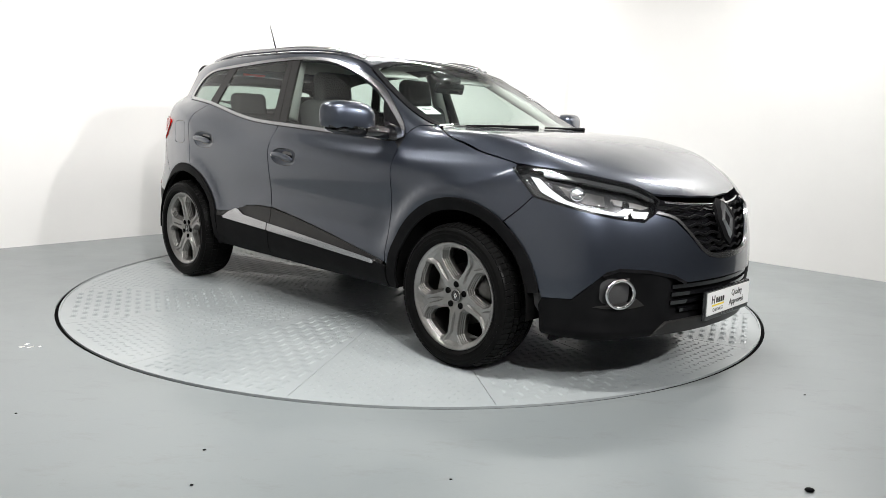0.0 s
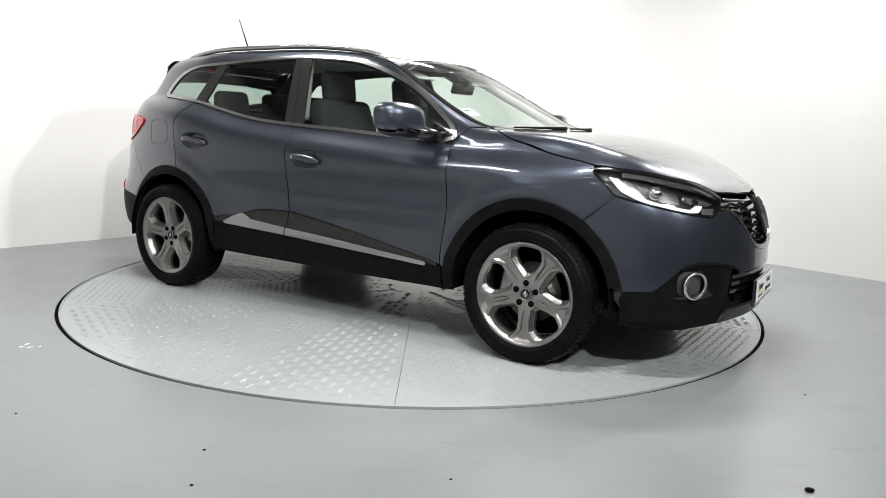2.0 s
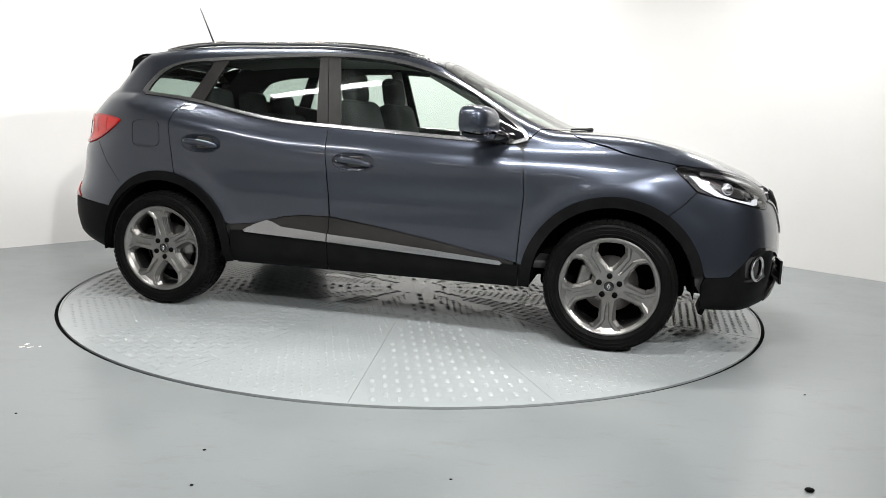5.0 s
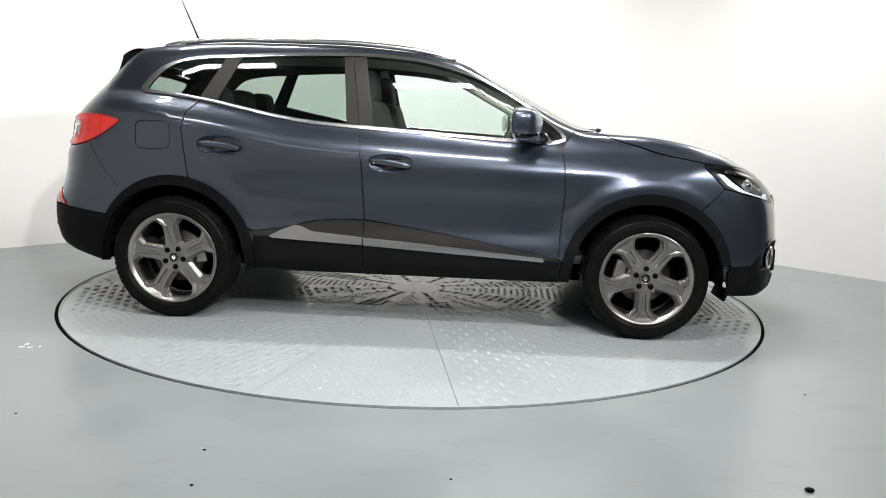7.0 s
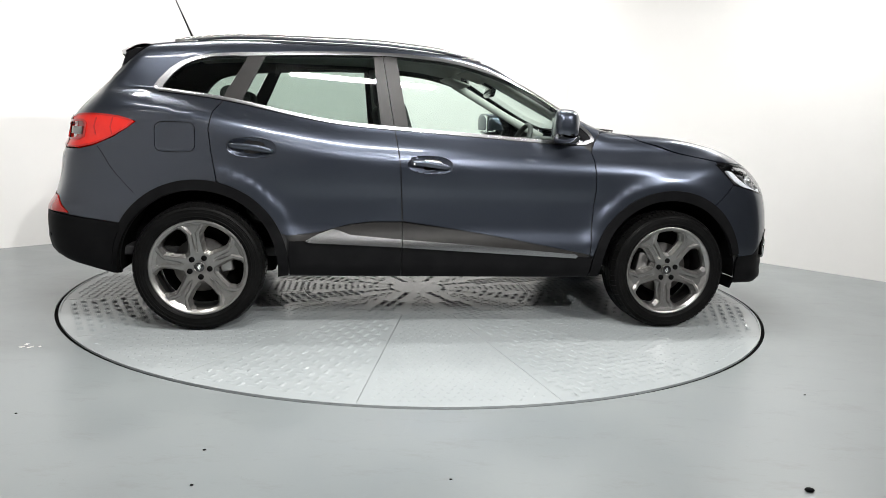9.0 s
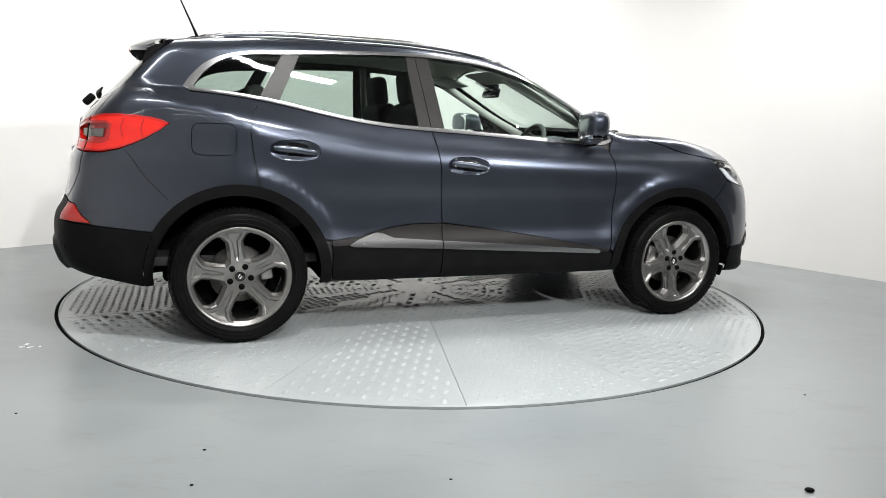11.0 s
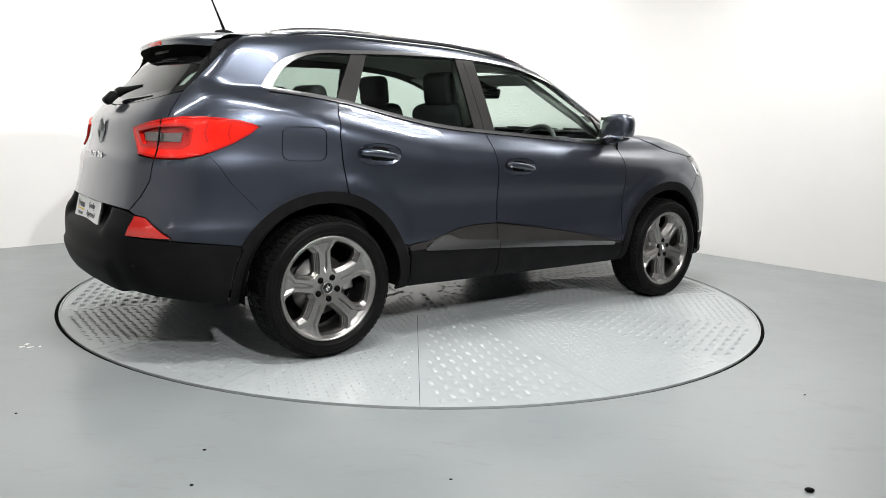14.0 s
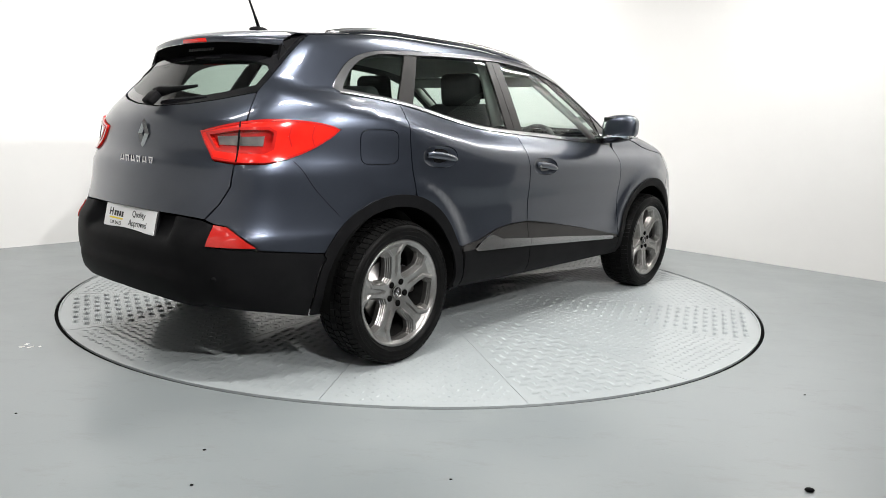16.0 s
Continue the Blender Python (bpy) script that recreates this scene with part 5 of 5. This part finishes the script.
for a, b in zip(rows_top, rows_top[1:]):
    for k in range(len(a) - 1):
        bm.faces.new((a[k], b[k], b[k + 1], a[k + 1]))
bmesh.ops.recalc_face_normals(bm, faces=bm.faces)
spoiler = part("spoiler", bm, PAINT, tailgate, "body-coloured roof spoiler")
bm = bmesh.new()
rows = []
for yy in ys:
    b = abs(yy) / 0.545
    tip = np.array([-1.836 + 0.10 * b ** 3, yy, 1.471 - 0.022 * b ** 2])
    foot = np.array([-1.72 + 0.03 * b ** 2, yy * 1.02, 1.41 - 0.03 * b ** 2])
    rows.append([bm.verts.new(tip * (1 - u) + foot * u) for u in np.linspace(0, 1, 4)])
for a, b in zip(rows, rows[1:]):
    for k in range(3):
        bm.faces.new((a[k], b[k], b[k + 1], a[k + 1]))
bmesh.ops.recalc_face_normals(bm, faces=bm.faces)
part("spoiler_underside", bm, GAP, spoiler, "gloss black underside")
for m in (False, True):
    skin("spoiler_fin", [(-1.775, 1.508), (-1.83, 1.459), (-1.889, 1.399), (-1.953, 1.321), (-1.985, 1.352), (-1.968, 1.41), (-1.945, 1.465), (-1.86, 1.492)], GLOSS_BLACK, spoiler, "gloss black side fin", lift=0.001, step=0.02, mirror=m)
for m in (-1, 1):
    # upright end plate that joins the spoiler's tip to the glass edge
    bm = bmesh.new()
    prof = [(-1.62, 1.498, 0.545), (-1.69, 1.484, 0.543), (-1.740, 1.462, 0.540), (-1.752, 1.42, 0.545), (-1.775, 1.352, 0.552), (-1.70, 1.395, 0.552), (-1.64, 1.45, 0.55)]
    a, b = [bm.verts.new((x, m * y, z)) for x, z, y in prof], [bm.verts.new((x, m * (y - 0.018), z)) for x, z, y in prof]
    bm.faces.new(a)
    bm.faces.new(b[::-1])
    for k in range(len(prof)):
        j = (k + 1) % len(prof)
        bm.faces.new((a[k], b[k], b[j], a[j]))
    bmesh.ops.recalc_face_normals(bm, faces=bm.faces)
    part("spoiler_end_plate", bm, CLAD, spoiler, "black end plate", smooth=False)
bm = bmesh.new()
box(bm, (0.012, 0.20, 0.02), pose(-1.835, 0.0, 1.482), 0.004)
part("high_brake_lamp", bm, RED, spoiler, "red high-level brake lamp")
bm = bmesh.new()
for k in range(10):
    box(bm, (0.002, 0.014, 0.014), pose(-1.804, -0.10 + k * 0.022, 1.445, 0, 25, 0))
part("window_sticker", bm, STEEL, spoiler, "pale unreadable lettering", smooth=False)

# rear wiper, front wipers, aerial
wip = around(np.array([(-MID - 0.02 + k * 0.045, 1.215 + 0.004 * k) for k in range(-1, 8)]))
wip = wip + normals(wip) * 0.03
bm = bmesh.new()
tube(bm, wip, [0.024, 0.026, 0.022, 0.017, 0.014, 0.012, 0.010, 0.008, 0.006], 8, flat=0.6)
part("rear_wiper", bm, CLAD, tailgate, "black rear wiper")
bm = bmesh.new()
box(bm, (0.07, 0.07, 0.04), pose(-2.06, -0.0, 1.205, 0, -45, 0), 0.012)
part("wiper_hub", bm, CLAD, tailgate)
for y0, y1 in ((0.50, 0.02), (-0.05, -0.55)):
    pts = [(1.135 - 0.26 * (abs(y0 + (y1 - y0) * u)) ** 2 - 0.005, y0 + (y1 - y0) * u) for u in np.linspace(0, 1, 13)]
    q = above(np.array(pts))
    q[:, 2] += 0.007
    bm = bmesh.new()
    tube(bm, q, [0.012, 0.012, 0.011, 0.010, 0.009, 0.008, 0.008, 0.007, 0.007, 0.006, 0.006, 0.005, 0.005], 6)
    part("windscreen_wiper", bm, CLAD, car, "black windscreen wiper")
bm = bmesh.new()
bmesh.ops.create_uvsphere(bm, u_segments=16, v_segments=8, radius=1.0, matrix=pose(-1.475, 0, 1.573) @ Matrix.Diagonal((0.055, 0.03, 0.018, 1)))
aerial = part("aerial", bm, CLAD, car, "black roof aerial")
bm = bmesh.new()
tube(bm, [(-1.475, 0, 1.585), (-1.505, 0, 1.655), (-1.60, 0, 1.87)], [0.009, 0.006, 0.0025], 8)
part("aerial_rod", bm, CLAD, aerial)


# ---- number plates with dealer lettering ----
def letters(body_text, size, m, material, parent, name="lettering", space=1.0):
    data = bpy.data.curves.new(name, "FONT")
    data.body, data.size, data.extrude, data.align_x, data.space_character = body_text, size, 0.0004, "CENTER", space
    ob = new(name, data)
    me = bpy.data.meshes.new_from_object(ob)
    bpy.data.objects.remove(ob)
    me.transform(m)
    me.materials.append(material)
    res = new(name, me)
    res.parent = parent
    return res


def number_plate(at, toward, width, height):
    """White plate in a black holder; the mark is a plain bar over a yellow line."""
    rot = Vector(toward).to_track_quat("Z", "Y").to_matrix().to_4x4()
    m = Matrix.Translation(at) @ rot
    bm = bmesh.new()
    box(bm, (width + 0.022, height + 0.032, 0.016), m @ pose(0, -0.006, -0.004), 0.004)
    holder = part("plate_holder", bm, GLOSS_BLACK, car, "dealer plate in a black holder", smooth=False)
    bm = bmesh.new()
    box(bm, (width, height, 0.004), m @ pose(0, 0, 0.0065), 0.001)
    part("plate", bm, WHITE, holder, "white plate", smooth=False)
    letters("Quality", 0.040, m @ pose(width * 0.18, height * 0.10, 0.0092), INK, holder)
    letters("Approved", 0.040, m @ pose(width * 0.18, -height * 0.30, 0.0092), INK, holder)
    letters("CAR SALES", 0.022, m @ pose(-width * 0.26, -height * 0.37, 0.0092), INK, holder)
    bm = bmesh.new()
    for k, (w, h) in enumerate(((0.007, 0.036), (0.0, 0.0), (0.007, 0.036))):
        if w:
            box(bm, (w, h, 0.001), m @ pose(-width * 0.40 + k * 0.013, height * 0.16, 0.0092))
    box(bm, (0.022, 0.006, 0.001), m @ pose(-width * 0.40 + 0.013, height * 0.16, 0.0094))
    for k in range(4):
        box(bm, (0.016, 0.024, 0.001), m @ pose(-width * 0.40 + 0.05 + k * 0.023, height * 0.11, 0.0092))
    part("brand_mark", bm, INK, holder, "plain black bars", smooth=False)
    bm = bmesh.new()
    box(bm, (0.125, 0.007, 0.001), m @ pose(-width * 0.26, -height * 0.10, 0.0092))
    part("brand_line", bm, YELLOW, holder, "yellow line", smooth=False)
    bm = bmesh.new()
    for k in range(8):
        box(bm, (0.010, 0.006, 0.001), m @ pose(-0.06 + 0.017 * k, -height / 2 - 0.010, 0.0046))
    part("holder_lettering", bm, STEEL, holder, "small pale unreadable lettering", smooth=False)


number_plate((2.252, 0, 0.378), (1, 0, 0.02), 0.46, 0.105)
number_plate((-2.178, 0, 0.660), (-1, 0, 0.22), 0.46, 0.105)
e = around(np.array([(-MID, 1.045)]))[0]
emblem(tailgate, e + np.array([-0.004, 0, 0]), (-1, 0, 0.1), 0.068, 0.045, 0.012)
bm = bmesh.new()
for k in range(6):
    q = around(np.array([(-MID + (k - 2.5) * 0.052, 0.932)]))[0]
    x0 = (k - 2.5) * 0.052
    box(bm, (0.006, 0.007, 0.030), pose(q[0] - 0.003, -x0 - 0.012, 0.932, 14 if k % 2 else -14))
    box(bm, (0.006, 0.007, 0.030), pose(q[0] - 0.003, -x0 + 0.012, 0.932, -10 if k % 2 else 14))
    box(bm, (0.006, 0.022, 0.006), pose(q[0] - 0.003, -x0, 0.932 + (0.011 if k % 2 else -0.009)))
part("model_badge", bm, CHROME, tailgate, "row of plain chrome badge bars", smooth=False)

# ---- cabin ----
bm = bmesh.new()
box(bm, (2.9, 1.45, 0.05), pose(-0.4, 0, 0.40), 0.01)
part("cabin_floor", bm, TRIM, car)
bm = bmesh.new()
prof = [(1.08, 0.75), (1.08, 1.06), (0.95, 1.075), (0.72, 1.06), (0.60, 1.02), (0.58, 0.93), (0.66, 0.75)]
for a, b in (((-0.70), 0.70),):
    va, vb = [bm.verts.new((x, a, z)) for x, z in prof], [bm.verts.new((x, b, z)) for x, z in prof]
    bm.faces.new(va)
    bm.faces.new(vb[::-1])
    for k in range(len(prof)):
        j = (k + 1) % len(prof)
        bm.faces.new((va[k], vb[k], vb[j], va[j]))
bmesh.ops.recalc_face_normals(bm, faces=bm.faces)
bmesh.ops.bevel(bm, geom=list(bm.edges), offset=0.015, segments=2, affect="EDGES")
dash = part("dashboard", bm, TRIM, car, "dark dashboard", smooth=False)
bm = bmesh.new()
box(bm, (0.10, 0.30, 0.06), pose(0.66, -0.37, 1.055), 0.025, 3)
part("instrument_hood", bm, TRIM, dash)
bm = bmesh.new()
rot = pose(0.50, -0.37, 0.985, 0, -65, 0)
tube(bm, [rot @ Vector((0.18 * math.cos(a), 0.18 * math.sin(a), 0)) for a in np.linspace(0, math.tau, 37)], 0.016, 10, cap=False, up=rot.to_3x3() @ Vector((0, 0, 1)))
steer = part("steering_wheel", bm, TRIM, car, "black steering wheel")
bm = bmesh.new()
box(bm, (0.14, 0.14, 0.05), rot @ pose(0, 0, 0.01), 0.02, 3)
for a in (0, 90, 180):
    box(bm, (0.13, 0.028, 0.016), rot @ pose(0.1 * math.cos(radians(a + 90)), 0.1 * math.sin(radians(a + 90)), 0, 0, 0, a + 90), 0.005)
part("steering_hub", bm, GLOSS_BLACK, steer)
bm = bmesh.new()
tube(bm, [(0.52, -0.37, 0.98), (0.68, -0.37, 0.93)], 0.03, 10)
part("steering_column", bm, TRIM, steer)


def cushion(bm, size, m, r=0.05):
    box(bm, size, m, r, 4)


def seat(x, y, bench=False):
    s = new("seat")
    s.parent = car
    tagged(s, "dark fabric car seat with headrest")
    w = 0.50
    bm = bmesh.new()
    cushion(bm, (0.52, w, 0.16), pose(x, y, 0.66, 0, -6, 0))
    part("seat_cushion", bm, SEAT, s)
    bm = bmesh.new()
    cushion(bm, (0.15, w, 0.64), pose(x - 0.30, y, 0.95 - (0.09 if bench else 0), 0, -17, 0), 0.06)
    part("backrest", bm, SEAT, s)
    bm = bmesh.new()
    cushion(bm, (0.10, 0.27, 0.20), pose(x - 0.395, y, 1.34 - (0.13 if bench else 0), 0, -8, 0), 0.045)
    part("headrest", bm, SEAT, s)
    bm = bmesh.new()
    for k in (-0.06, 0.06):
        tube(bm, [(x - 0.37, y + k, 1.15 - (0.12 if bench else 0)), (x - 0.39, y + k, 1.29 - (0.12 if bench else 0))], 0.006, 6)
    part("headrest_posts", bm, CHROME, s)


for y in (-0.37, 0.37):
    seat(0.10, y)
for y in (-0.44, 0.0, 0.44):
    seat(-0.80, y, True)
bm = bmesh.new()
box(bm, (0.03, 0.24, 0.065), pose(0.40, 0, 1.355, 0, 15, 0), 0.012, 3)
rv = part("rear_view_mirror", bm, GLOSS_BLACK, car, "black cabin mirror")
bm = bmesh.new()
tube(bm, [(0.42, 0, 1.37), (0.44, 0, 1.405)], 0.012, 8)
part("mirror_stalk", bm, GLOSS_BLACK, rv)
bm = bmesh.new()
box(bm, (0.12, 0.16, 0.05), pose(0.37, 0, 1.415, 0, 27, 0), 0.015)
part("sensor_box", bm, GLOSS_BLACK, car)
for y in (-0.36, 0.36):
    bm = bmesh.new()
    box(bm, (0.16, 0.40, 0.015), pose(0.22, y, 1.425, 0, 18, 0), 0.006)
    part("sun_visor", bm, LINING, car)
bm = bmesh.new()
box(bm, (0.5, 1.1, 0.02), pose(-1.62, 0, 1.06), 0.008)
part("parcel_shelf", bm, TRIM, car)
for m in (-1, 1):
    bm = bmesh.new()
    tube(bm, [(-0.30, m * 0.675, 1.14), (-0.335, m * 0.60, 1.42), (-0.345, m * 0.575, 1.50)], [0.05, 0.045, 0.045], 10, flat=0.5)
    part("pillar_lining", bm, LINING, car, "light grey pillar lining")
    bm = bmesh.new()
    tube(bm, [(0.94, m * 0.60, 1.07), (0.68, m * 0.60, 1.195), (0.43, m * 0.56, 1.325), (0.24, m * 0.53, 1.425)], 0.028, 8, flat=0.7)
    part("screen_pillar_lining", bm, LINING, car, "light grey pillar lining")
q = above(np.array([(0.785, -0.555)]))[0]
bm = bmesh.new()
box(bm, (0.085, 0.11, 0.001), pose(q[0], q[1], q[2] - 0.010, 3, 27, 0))
disc = part("tax_disc", bm, WHITE, car, "white paper permit behind the windscreen", smooth=False)
bm = bmesh.new()
for k in range(5):
    box(bm, (0.010, 0.012, 0.001), pose(q[0] - 0.01, q[1] - 0.034 + 0.017 * k, q[2] - 0.0085 + 0.005, 3, 27, 0))
part("permit_lettering", bm, INK, disc, "unreadable dark print", smooth=False)


# ---- motion ----
def motions():
    start, rate, dx, dy = -45.82, 5.847, 0.0278, -0.1807
    rows = []
    for k in range(9):
        t = 2.0 * k
        rows.append((t, pose(0, 0, 0, 0, 0, start + rate * t)))
    walk(turntable, rows)
    walk(car, [(t, m @ pose(dx, dy, 0.004)) for t, m in rows])


motions()
